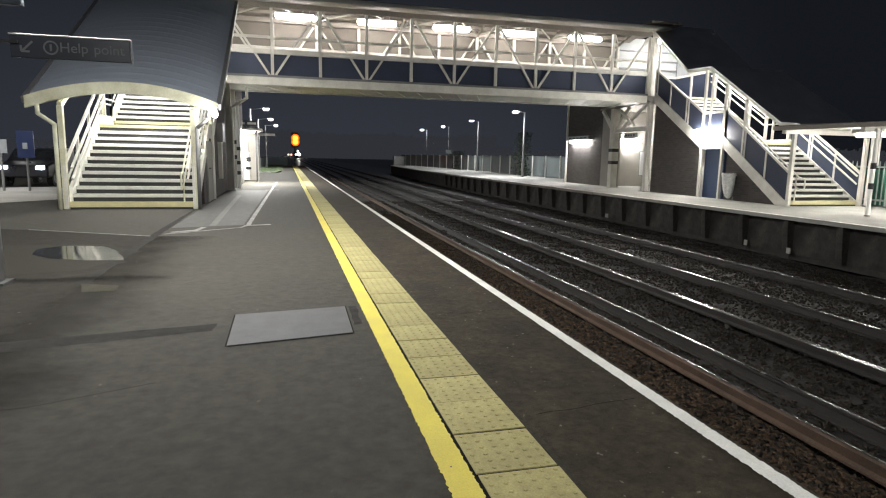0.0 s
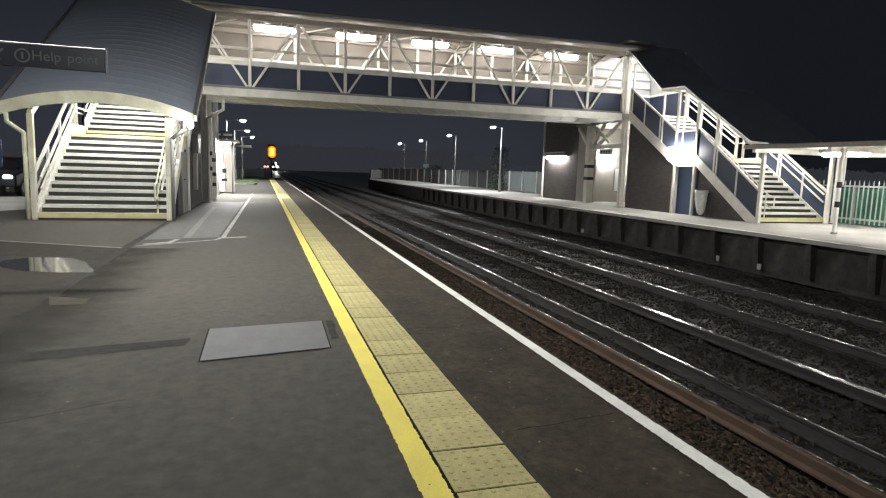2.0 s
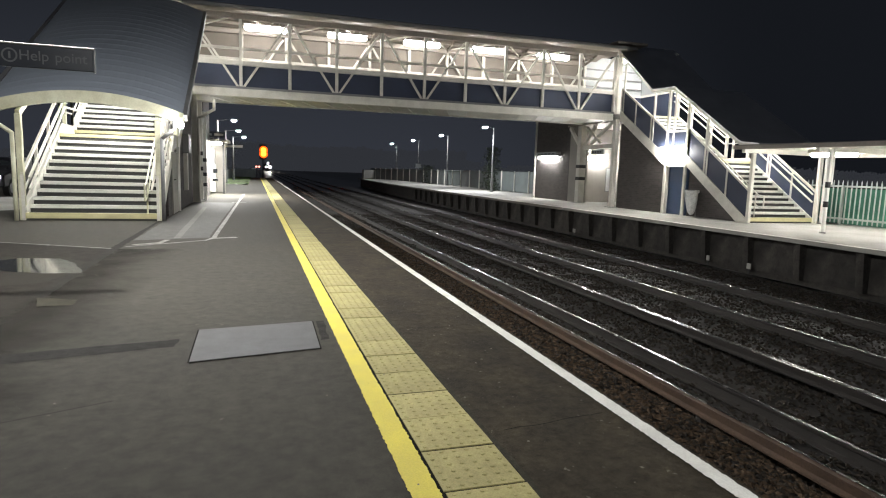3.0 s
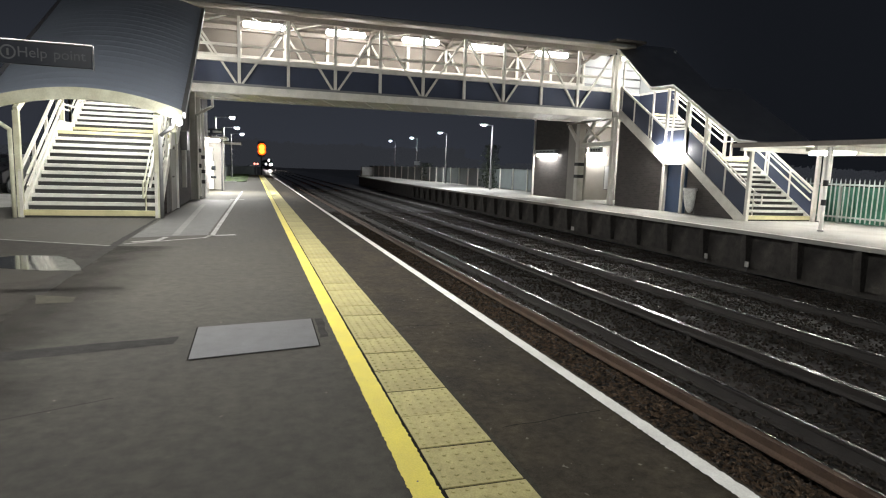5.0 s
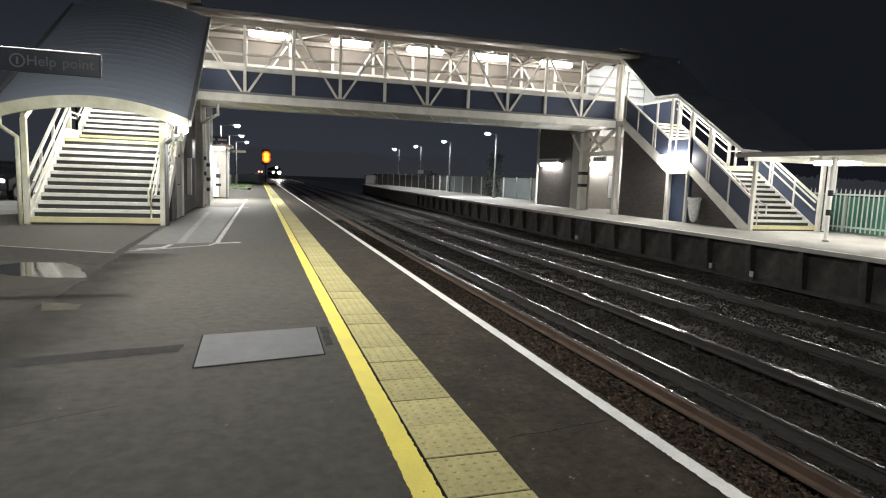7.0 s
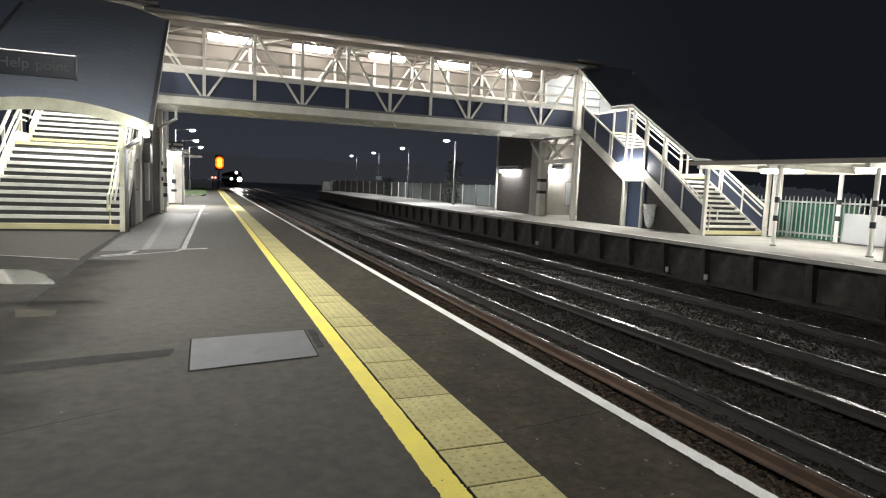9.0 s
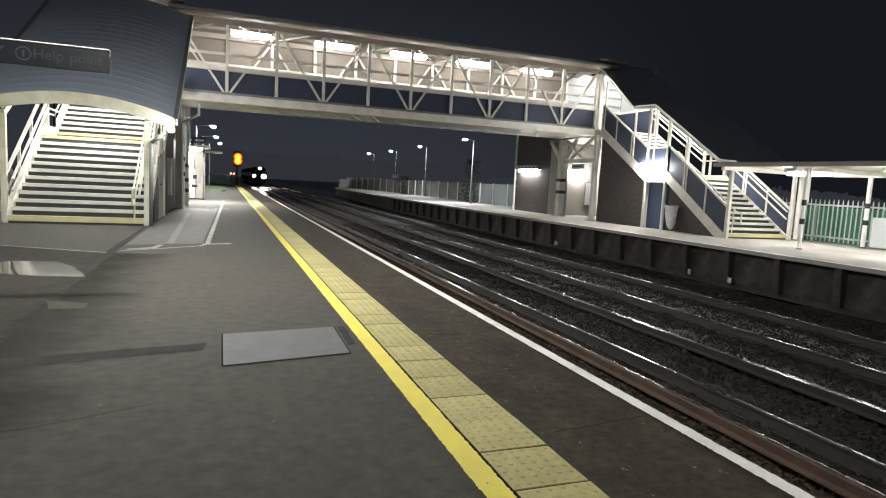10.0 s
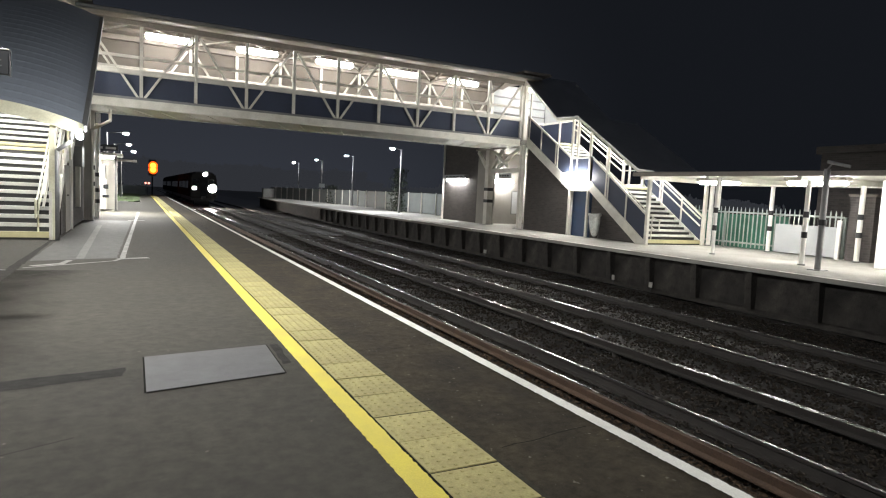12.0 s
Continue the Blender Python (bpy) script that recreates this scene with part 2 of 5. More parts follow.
BAG = mat("clear_bag", (0.80, 0.81, 0.80), 0.35, scale=9, fine=30, vary=0.3, bump=0.6)
PALE_GREEN = mat("galvanised_pale", (0.36, 0.41, 0.37), 0.5, 0.1, scale=3, fine=60, vary=0.15, bump=0.1)
GREEN = mat("green_sheet", (0.045, 0.18, 0.12), 0.55, scale=2, fine=40, vary=0.2, bump=0.1)
GALV = mat("galvanised_sheet", (0.15, 0.172, 0.17), 0.5, 0.2, scale=1.2, fine=50, vary=0.25, bump=0.1)
GRASS = mat("grass", (0.06, 0.10, 0.025), 0.9, scale=3, fine=60, vary=0.5, bump=0.8)
EARTH = mat("earth", (0.030, 0.026, 0.020), 0.36, scale=0.3, fine=12, vary=0.5, bump=0.8)
# faint emission put on the leaves to imitate night haze
HAZE_GLOW_LEAF = glow("haze_glow_leaf", (0.88, 0.95, 1.15), 0.0074)
HAZE_GLOW_LEAF.node_tree.nodes["Principled BSDF"].inputs["Base Color"].default_value = (0.03, 0.035, 0.025, 1)
HAZE_GLOW_LEAF.node_tree.nodes["Principled BSDF"].inputs["Specular IOR Level"].default_value = 0.0
LEAF = mat("leaf", (0.040, 0.054, 0.032), 0.8, scale=2, fine=20, vary=0.5, bump=0.2)
BARK = mat("bark", (0.07, 0.055, 0.04), 0.95, scale=4, fine=30, vary=0.4, bump=0.8)
HOARD = mat("hoarding", (0.42, 0.44, 0.45), 0.6, scale=1.5, fine=40, vary=0.12, bump=0.05)
SIGN_FACE = mat("sign_face", (0.028, 0.036, 0.055), 0.35, scale=3, fine=60, vary=0.15, bump=0.03)
SIGN_WHITE = mat("sign_white", (0.55, 0.57, 0.58), 0.5, scale=5, fine=60, vary=0.1, bump=0.03)
SIGN_DIM2 = mat("marker_plate", (0.36, 0.35, 0.32), 0.6, scale=5, fine=60, vary=0.2, bump=0.05)
# sign white greyed down so that the lettering looks dimly lit
SIGN_DIM = mat("dimmed_sign_white", (0.25, 0.262, 0.275), 0.5, scale=5, fine=60, vary=0.15, bump=0.03)
POST_STEEL = mat("post_steel", (0.10, 0.10, 0.10), 0.5, 0.0, scale=3, fine=60, vary=0.2, bump=0.1)
BLUE_SIGN = mat("blue_sign", (0.012, 0.022, 0.07), 0.4, scale=5, fine=60, vary=0.1, bump=0.03)
CAR_PAINT = mat("car_paint", (0.02, 0.02, 0.024), 0.3, 0.4, scale=3, fine=60, vary=0.2, bump=0.02)
RUBBER = mat("rubber", (0.02, 0.02, 0.02), 0.8, scale=5, fine=60, vary=0.2, bump=0.1)
DARK_GLASS = mat("dark_glass", (0.012, 0.014, 0.016), 0.08, scale=3, fine=60, vary=0.1, bump=0.0)
# train colours are darkened so that its body looks unlit
TRAIN_FRONT = mat("train_front", (0.026, 0.026, 0.025), 0.95, scale=2, fine=50, vary=0.15, bump=0.05, spec=0.05)
TRAIN_GREY = mat("train_body", (0.016, 0.017, 0.019), 0.95, 0.0, scale=2, fine=50, vary=0.15, bump=0.05, spec=0.03)
WATER = mat("puddle_water", (0.02, 0.02, 0.019), 0.0, scale=2, fine=10, vary=0.1, bump=0.0, spec=0.28)
WET = mat("wet_asphalt", (0.030, 0.027, 0.022), 0.8, scale=1.5, fine=170, vary=0.3, bump=0.25, spec=0.1)
TUBE = glow("tube_light", (1.0, 0.97, 0.92), 15)
NEAR_TUBE = glow("near_stair_tube_light", (1.0, 0.98, 0.93), 60)
GLOBE = glow("globe_light", (1.0, 0.98, 0.94), 55)
STAIR_TUBE = glow("stair_tube_light", (1.0, 0.985, 0.95), 54)
TUBE_FAR = glow("canopy_tube_light", (1.0, 0.98, 0.94), 29)
BULK = glow("bulkhead_light", (1.0, 0.98, 0.93), 30)
BULK_LOBBY = glow("lobby_light", (1.0, 0.98, 0.94), 34)
BULK_SOFT = glow("soft_bulkhead_light", (1.0, 0.98, 0.94), 26)
LAMP_HEAD = glow("lamp_lens", (0.93, 0.97, 1.0), 85)
SIGNAL_LIGHT = glow("amber_signal_light", (1.0, 0.20, 0.02), 1.5)
# orange glare round the signal light, put in as a glowing disc
SIGNAL_GLARE = glow("amber_signal_glare", (1.0, 0.085, 0.002), 0.75)
HEADLIGHT = glow("headlight", (1.0, 0.93, 0.84), 120)
MARKER = glow("marker_light", (1.0, 0.93, 0.88), 60)
RED_LIGHT = glow("red_light", (1.0, 0.30, 0.22), 0.8)
CAR_LIGHT = glow("car_lamp", (0.85, 0.92, 1.0), 14)


# ---- building helpers ----
def bx(bm, x0, x1, y0, y1, z0, z1):
    v = [bm.verts.new((x, y, z)) for z in (z0, z1) for y in (y0, y1) for x in (x0, x1)]
    for f in ((0, 2, 3, 1), (4, 5, 7, 6), (0, 1, 5, 4), (2, 6, 7, 3), (0, 4, 6, 2), (1, 3, 7, 5)):
        bm.faces.new([v[i] for i in f])


def beam(bm, a, b, w, h, up=(0, 0, 1)):
    """A bar of section w x h from a to b; h lies along up."""
    a, b, up = Vector(a), Vector(b), Vector(up)
    d = (b - a).normalized()
    if abs(d.dot(up)) > 0.98:
        up = Vector((0, 1, 0))
    side = d.cross(up).normalized()
    top = side.cross(d).normalized()
    v = [bm.verts.new(p + side * (i * w / 2) + top * (j * h / 2)) for p in (a, b) for i, j in ((-1, -1), (1, -1), (1, 1), (-1, 1))]
    for f in ((0, 1, 2, 3), (7, 6, 5, 4), (0, 4, 5, 1), (1, 5, 6, 2), (2, 6, 7, 3), (3, 7, 4, 0)):
        bm.faces.new([v[i] for i in f])


def rod(bm, a, b, r, n=10, r2=None):
    a, b = Vector(a), Vector(b)
    d = (b - a).normalized()
    s = d.cross(Vector((0, 0, 1)) if abs(d.z) < 0.9 else Vector((1, 0, 0))).normalized()
    u = s.cross(d)
    r2 = r if r2 is None else r2
    rings = [[bm.verts.new(p + s * math.cos(k * math.tau / n) * q + u * math.sin(k * math.tau / n) * q) for k in range(n)] for p, q in ((a, r), (b, r2))]
    for k in range(n):
        bm.faces.new((rings[0][k], rings[0][(k + 1) % n], rings[1][(k + 1) % n], rings[1][k]))
    bm.faces.new(rings[0][::-1])
    bm.faces.new(rings[1])


def prism(bm, pts, axis, lo, hi):
    """A plate with the outline pts, drawn out along axis from lo to hi."""
    def put(p, k):
        return {"x": (k, p[0], p[1]), "y": (p[0], k, p[1]), "z": (p[0], p[1], k)}[axis]
    a, b = [bm.verts.new(put(p, lo)) for p in pts], [bm.verts.new(put(p, hi)) for p in pts]
    n = len(pts)
    for k in range(n):
        bm.faces.new((a[k], a[(k + 1) % n], b[(k + 1) % n], b[k]))
    bm.faces.new(a[::-1])
    bm.faces.new(b)


def sheet(bm, pts, z):
    bm.faces.new([bm.verts.new((x, y, z)) for x, y in pts])


def part(name, bm, material, parent=None, label="", bevel=0.0, smooth=False):
    """Links a bmesh, drawn in world metres, as one mesh object under a thing or part."""
    bmesh.ops.recalc_face_normals(bm, faces=bm.faces)
    if bevel:
        bmesh.ops.bevel(bm, geom=list(bm.edges), offset=bevel, segments=1, affect="EDGES")
    me = bpy.data.meshes.new(name)
    bm.to_mesh(me)
    bm.free()
    me.materials.append(material)
    if smooth:
        me.shade_smooth()
    ob = new(name, me)
    if parent is None:
        ob.matrix_basis = Matrix.Translation((0, 0, LIFT))
    else:
        ob.parent = parent
        if parent.type == "EMPTY":
            ob.matrix_parent_inverse = parent.matrix_basis.inverted() @ Matrix.Translation((0, 0, LIFT))
    if label:
        ob["label"] = label
    return ob


def thing(name, loc, label, category, group="", kind=""):
    ob = new(name)
    ob.empty_display_size = 0.2
    ob.matrix_basis = Matrix.Translation(Vector(loc) + Vector((0, 0, LIFT)))
    return tagged(ob, label, category, group, kind)


def made(fn, *args):
    bm = bmesh.new()
    fn(bm, *args)
    return bm


def boxes(*rows):
    bm = bmesh.new()
    for r in rows:
        bx(bm, *r)
    return bm


def structure(name, bm, material, label, category="", bevel=0.0):
    return tagged(part(name, bm, material, None, "", bevel), label, category, "", "structure")


def wavy(pts, amount, step, seed):
    """The closed outline pts, broken into short pieces and made uneven."""
    rnd, out = random.Random(seed), []
    for (x0, y0), (x1, y1) in zip(pts, pts[1:] + pts[:1]):
        n = max(1, int(math.hypot(x1 - x0, y1 - y0) / step))
        for k in range(n):
            out.append((x0 + (x1 - x0) * k / n + rnd.uniform(-amount, amount), y0 + (y1 - y0) * k / n + rnd.uniform(-amount, amount)))
    return out


def stripe(bm, x0, x1, y0, y1, z, step, rough, seed):
    """A painted line along y with uneven edges."""
    rnd, n = random.Random(seed), int((y1 - y0) / step)
    last = None
    for k in range(n + 1):
        y = y0 + (y1 - y0) * k / n
        pair = [bm.verts.new((x0 + rnd.uniform(-rough, rough), y, z)), bm.verts.new((x1 + rnd.uniform(-rough, rough), y, z))]
        if last:
            bm.faces.new((last[0], last[1], pair[1], pair[0]))
        last = pair


# ---- ground, platforms, track ----
structure("ground", boxes((-2500, 2500, -1500, 2500, -1.6, -1.30)), EARTH, "dark damp earth at night", "ground")


def grid_sheet(x0, x1, y0, y1, nx, ny, z, amount, scale):
    bm = bmesh.new()
    rows = []
    for j in range(ny + 1):
        row = []
        for i in range(nx + 1):
            x, y = x0 + (x1 - x0) * i / nx, y0 + (y1 - y0) * j / ny
            row.append(bm.verts.new((x, y, z + amount * noise.noise((x * scale, y * scale, 3.1)))))
        rows.append(row)
    for j in range(ny):
        for i in range(nx):
            bm.faces.new((rows[j][i], rows[j][i + 1], rows[j + 1][i + 1], rows[j + 1][i]))
    return bm


LIFT = TRACK_LIFT
structure("trackbed", grid_sheet(PLAT_X - 0.1, FAR_X + 0.2, -14, 60, 60, 400, -1.190, 0.06, 1.7), BALLAST, "dark brown ballast littered with leaves between the platforms", "trackbed")
structure("trackbed_far", boxes((PLAT_X - 0.1, FAR_X + 6, 60, 420, -1.3, -1.17)), DAMP, "dark damp ballast running on into the night", "trackbed")
LIFT = 0.0

# near platform: asphalt, darker margin by the edge, retaining wall
structure("platform", boxes((-1.2, 0.40, 44, 72, -1.3, 0.0), (-16, 0.40, -22, 44, -1.3, 0.0)), ASPHALT, "worn grey asphalt platform surface", "platform")
structure("platform_margin", boxes((0.40, PLAT_X, -22, 72, -0.16, -0.004)), ASPHALT_EDGE, "dark asphalt margin beside the platform edge", "platform")
structure("platform_wall", boxes((0.6, PLAT_X - 0.1, -22, 72, -1.3, -0.16)), BRICK, "sooty brick wall below the platform edge", "wall")
ramp = bmesh.new()
prism(ramp, [(72, -1.3), (72, -0.004), (79, -1.28)], "x", -1.2, PLAT_X)
structure("platform_ramp", ramp, ASPHALT_EDGE, "asphalt ramp at the platform end", "platform")
structure("grass_verge", grid_sheet(-9, -1.2, 44, 75, 36, 120, 0.03, 0.10, 2.1), GRASS, "rough grass beside the platform end", "grass")
yl = bmesh.new()
stripe(yl, -0.148, -0.014, -6, 72, 0.006, 0.016, 0.0045, 4)
structure("yellow_line", yl, YELLOW, "worn bright yellow safety line", "line")
wl = bmesh.new()
stripe(wl, 1.272, 1.368, -6, 72, 0.004, 0.013, 0.005, 5)
structure("white_line", wl, WHITE, "white painted line along the platform edge", "line")
edging = bmesh.new()
stripe(edging, 0.404, 0.432, -6, 72, 0.0025, 0.05, 0.006, 16)
structure("tactile_edging", edging, PATCH_PALE, "worn grey mortar edging beside the tactile paving", "edging")
gap = bmesh.new()
stripe(gap, -0.016, 0.005, -6, 72, 0.003, 0.12, 0.003, 6)
structure("line_joint", gap, DIRT, "dark dirty joint beside the tactile paving", "joint")


def marking(name, pts, material=WORN, z=0.005, label="worn white painted marking on the asphalt", uneven=0.012, seed=1):
    bm = bmesh.new()
    sheet(bm, wavy(pts, uneven * 0.45, 0.07, seed), z)
    return structure(name, bm, material, label, "marking")


def bar_marks(name, a, b, w, seed, paint=WORN):
    ax, ay, bx_, by = *a, *b
    d = math.hypot(bx_ - ax, by - ay)
    nx, ny = -(by - ay) / d * w / 2, (bx_ - ax) / d * w / 2
    marking(name, [(ax + nx, ay + ny), (bx_ + nx, by + ny), (bx_ - nx, by - ny), (ax - nx, ay - ny)], paint, seed=seed)


bar_marks("marking_1", (-1.62, 9.15), (-1.13, 9.32), 0.16, 11)
bar_marks("marking_2", (-1.55, 9.1), (-1.29, 28.0), 0.085, 12)
bar_marks("marking_3", (-1.66, 8.85), (-2.85, 7.98), 0.06, 13)
bar_marks("marking_8", (-3.02, 7.75), (-5.2, 8.85), 0.045, 18)
bar_marks("marking_9", (-2.78, 8.22), (-2.40, 8.50), 0.13, 19)
bar_marks("marking_4", (-2.42, 8.35), (-2.33, 8.95), 0.10, 14)
bar_marks("marking_5", (-1.68, 8.80), (-1.56, 9.2), 0.07, 15)
bar_marks("marking_6", (-1.62, 21.1), (-1.10, 21.25), 0.16, 16)
bar_marks("marking_7", (-2.2, 9.2), (-2.35, 18.2), 0.13, 17, FADED)
marking("darker_asphalt", [(-16, -8), (-1.9, -8), (-1.9, 7.7), (-3.02, 7.75), (-5.2, 8.85), (-16, 12.5)], ASPHALT_DARKER, 0.0012, "darker asphalt, thinning out towards the track", 0.05, 25)
marking("concrete_apron", [(-2.9, 8.9), (-1.64, 9.3), (-1.5, 21), (-2.9, 21)], APRON, 0.0012, "paler resurfaced strip of the platform", 0.03, 26)
marking("dark_seam", [(-3.02, 3.9), (-2.86, 3.9), (-2.9, 7.9), (-2.97, 12.6), (-3.03, 12.6), (-3.05, 7.8)], ASPHALT_SEAM, 0.0028, "dark tarry seam in the asphalt", 0.03, 27)
marking("asphalt_patch", [(-4.6, 1.30), (-3.2, 1.47), (-1.40, 1.84), (-1.37, 2.05), (-3.0, 1.79), (-4.6, 1.56)], ASPHALT_PATCH, 0.003, "darker repaired strip of asphalt", 0.02, 21)
marking("pale_patch", [(-2.93, 3.9), (-2.53, 3.74), (-2.49, 3.47), (-2.8, 3.47)], PATCH_PALE, 0.0045, "small yellowish worn patch of asphalt", 0.03, 29)
marking("wet_patch", [(-5.4, 4.9), (-4.0, 4.5), (-3.2, 4.7), (-2.93, 5.4), (-2.92, 6.2), (-3.5, 6.9), (-5.2, 6.9)], WET, 0.002, "damp dark asphalt round the puddle", 0.07, 22)
marking("puddle", [(-4.25, 6.45), (-4.1, 5.95), (-3.8, 5.62), (-3.3, 5.42), (-2.86, 5.36), (-2.98, 5.75), (-3.2, 6.3), (-3.45, 6.68), (-4.0, 6.75)], WATER, 0.005, "still shallow puddle reflecting the lights", 0.035, 23)
marking("forecourt_paving", [(-10.5, 15.6), (-8.0, 14.9), (-6.3, 17.2), (-6.1, 19.5), (-9.3, 22.5), (-14, 21)], FAR_PAVE, 0.004, "pale lit paving beyond the stairs", 0.03, 24)

cover = thing("access_cover", (-0.77, 1.93, 0), "grey steel access cover set in the asphalt", "cover")
bm = bmesh.new()
prism(bm, [(-1.245, 1.41), (-0.305, 1.575), (-0.292, 2.43), (-1.25, 2.30)], "z", 0.0, 0.008)
part("plate", bm, COVER, cover)
bm = bmesh.new()
sheet(bm, [(-1.258, 1.395), (-0.294, 1.562), (-0.280, 2.445), (-1.263, 2.313)], 0.0035)
part("rim", bm, DIRT, cover)
bm = bmesh.new()
sheet(bm, wavy([(-0.27, 1.80), (-0.20, 1.83), (-0.19, 2.45), (-0.26, 2.43)], 0.01, 0.1, 3), 0.003)
part("mortar", bm, ASPHALT_PATCH, cover)

verts, faces = [], []
rnd = random.Random(31)
for k in range(520):
    x, y = (rnd.uniform(-5, 1.2), -2.5 + 14 * rnd.random() ** 1.5) if rnd.random() < 0.45 else (rnd.uniform(0.42, 1.2), -2.5 + 9 * rnd.random() ** 1.6)
    r, a, n0 = rnd.choice((0.004, 0.005, 0.006, 0.009, 0.014)), rnd.uniform(0, 6.28), len(verts)
    for q, w in ((0, 1), (1.7, 0.7), (3.0, 1.0), (4.6, 0.6)):
        verts.append((x + r * w * math.cos(a + q), y + r * w * math.sin(a + q), 0.004 + rnd.uniform(0, 0.004)))
    faces.append((n0, n0 + 1, n0 + 2, n0 + 3))
me = bpy.data.meshes.new("litter")
me.from_pydata(verts, [], faces)
me.materials.append(LITTER)
tagged(new("litter", me), "pale grit, leaf scraps and specks on the asphalt", "litter", "", "stuff")
for k, pts in enumerate((((0.52, -0.17), (0.62, -0.15), (0.74, -0.15), (0.83, -0.134), (0.945, -0.105), (1.2, -0.08)), ((0.50, 2.05), (0.75, 2.0), (1.15, 2.08)), ((-3.4, 0.2), (-2.9, 0.45), (-2.2, 0.5), (-1.6, 0.75)))):
    bm = bmesh.new()
    for (xa, ya), (xb, yb) in zip(pts, pts[1:]):
        sheet(bm, [(xa, ya), (xb, yb), (xb + 0.003, yb + 0.007), (xa + 0.003, ya + 0.007)], 0.0025)
    structure("crack_%d" % (k + 1), bm, DIRT, "thin dark crack in the asphalt", "crack")

# far platform
LIFT = FAR_LIFT
far_slab = bmesh.new()
edge = [(FAR_X, y) for y in (-30, 20, 40)] + [(FAR_X + 0.25, 55), (FAR_X + 0.9, 70), (FAR_X + 1.8, 84)]
prism(far_slab, edge + [(24, 84), (24, -30)], "z", FZ - 0.10, FZ)
structure("far_platform", far_slab, FAR_PAVE, "pale concrete far platform, brightly lit", "platform")
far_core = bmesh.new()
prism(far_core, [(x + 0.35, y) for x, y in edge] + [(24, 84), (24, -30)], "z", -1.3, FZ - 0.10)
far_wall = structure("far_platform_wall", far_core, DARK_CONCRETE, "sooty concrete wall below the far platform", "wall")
piece = boxes((0, 0.05, -0.72, 0.72, -0.9, 0.0))
panel_mesh = bpy.data.meshes.new("panel")
piece.to_mesh(panel_mesh)
piece.free()
panel_mesh.materials.append(DARK_CONCRETE)
piece = bmesh.new()
prism(piece, [(-0.02, 0.0), (-0.02, -0.12), (0.06, -0.9), (0.3, -0.9), (0.3, 0.0)], "y", -0.09, 0.09)
rib_mesh = bpy.data.meshes.new("pier")
bmesh.ops.recalc_face_normals(piece, faces=piece.faces)
piece.to_mesh(rib_mesh)
piece.free()
rib_mesh.materials.append(DARK_CONCRETE)
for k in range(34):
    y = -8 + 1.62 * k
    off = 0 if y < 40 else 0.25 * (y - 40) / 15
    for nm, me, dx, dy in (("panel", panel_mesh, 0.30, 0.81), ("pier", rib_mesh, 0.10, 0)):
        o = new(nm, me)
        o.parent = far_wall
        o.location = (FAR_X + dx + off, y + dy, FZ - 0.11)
nose = bmesh.new()
for (x0, y0), (x1, y1) in zip(edge[1:], edge[2:]):
    beam(nose, (x0 - 0.01, y0, FZ - 0.06), (x1 - 0.01, y1, FZ - 0.06), 0.05, 0.1)
structure("far_platform_nosing", nose, CONCRETE, "worn concrete nosing of the far platform", "kerb")
wl2 = bmesh.new()
stripe(wl2, FAR_X + 0.02, FAR_X + 0.14, -20, 40, FZ + 0.004, 0.2, 0.006, 15)
structure("far_white_line", wl2, WHITE, "white line along the far platform edge", "line")
for n, (y, s) in enumerate(((9.62, 0.13), (11.15, 0.11), (18.9, 0.2))):
    plate = thing("track_marker", (FAR_X + 0.1, y, -0.9), "small white track marker plate on the platform wall", "marker", "track markers")
    part("plate", boxes((FAR_X + 0.07, FAR_X + 0.10, y - s / 2, y + s / 2, -1.11, -0.96)), SIGN_DIM2, plate, bevel=0.004)
    part("stem", boxes((FAR_X + 0.08, FAR_X + 0.10, y - 0.02, y + 0.02, -1.24, -1.11)), DARK_STEEL, plate)

# rails and sleepers
LIFT = TRACK_LIFT


def rail(x, label, conductor=False):
    r = thing("conductor_rail" if conductor else "running_rail", (x, 0, RAIL), label, "rail", "rails")
    for y0, y1 in ((-14, 6), (6, 26), (26, 60), (60, 420)):
        bm = bmesh.new()
        prism(bm, [(x - 0.07, -1.16), (x + 0.07, -1.16), (x + 0.07, -1.145), (x + 0.012, -1.13), (x + 0.012, -1.045), (x + 0.036, -1.03), (x + 0.036, -1.006), (x - 0.036, -1.006), (x - 0.036, -1.03), (x - 0.012, -1.045), (x - 0.012, -1.13), (x - 0.07, -1.145)], "y", y0, y1)
        web = part("web", bm, RUST, r)
        bm = bmesh.new()
        prism(bm, [(x - 0.030, -1.006), (x + 0.030, -1.006), (x + 0.019, RAIL), (x - 0.019, RAIL)], "y", y0, y1)
        part("head", bm, RAILHEAD, r)
    return r


rail(4.34, "polished running rail with rusty sides")
rail(5.84, "polished running rail with rusty sides")
rail(7.42, "polished running rail with rusty sides")
rail(9.36, "polished running rail with rusty sides")
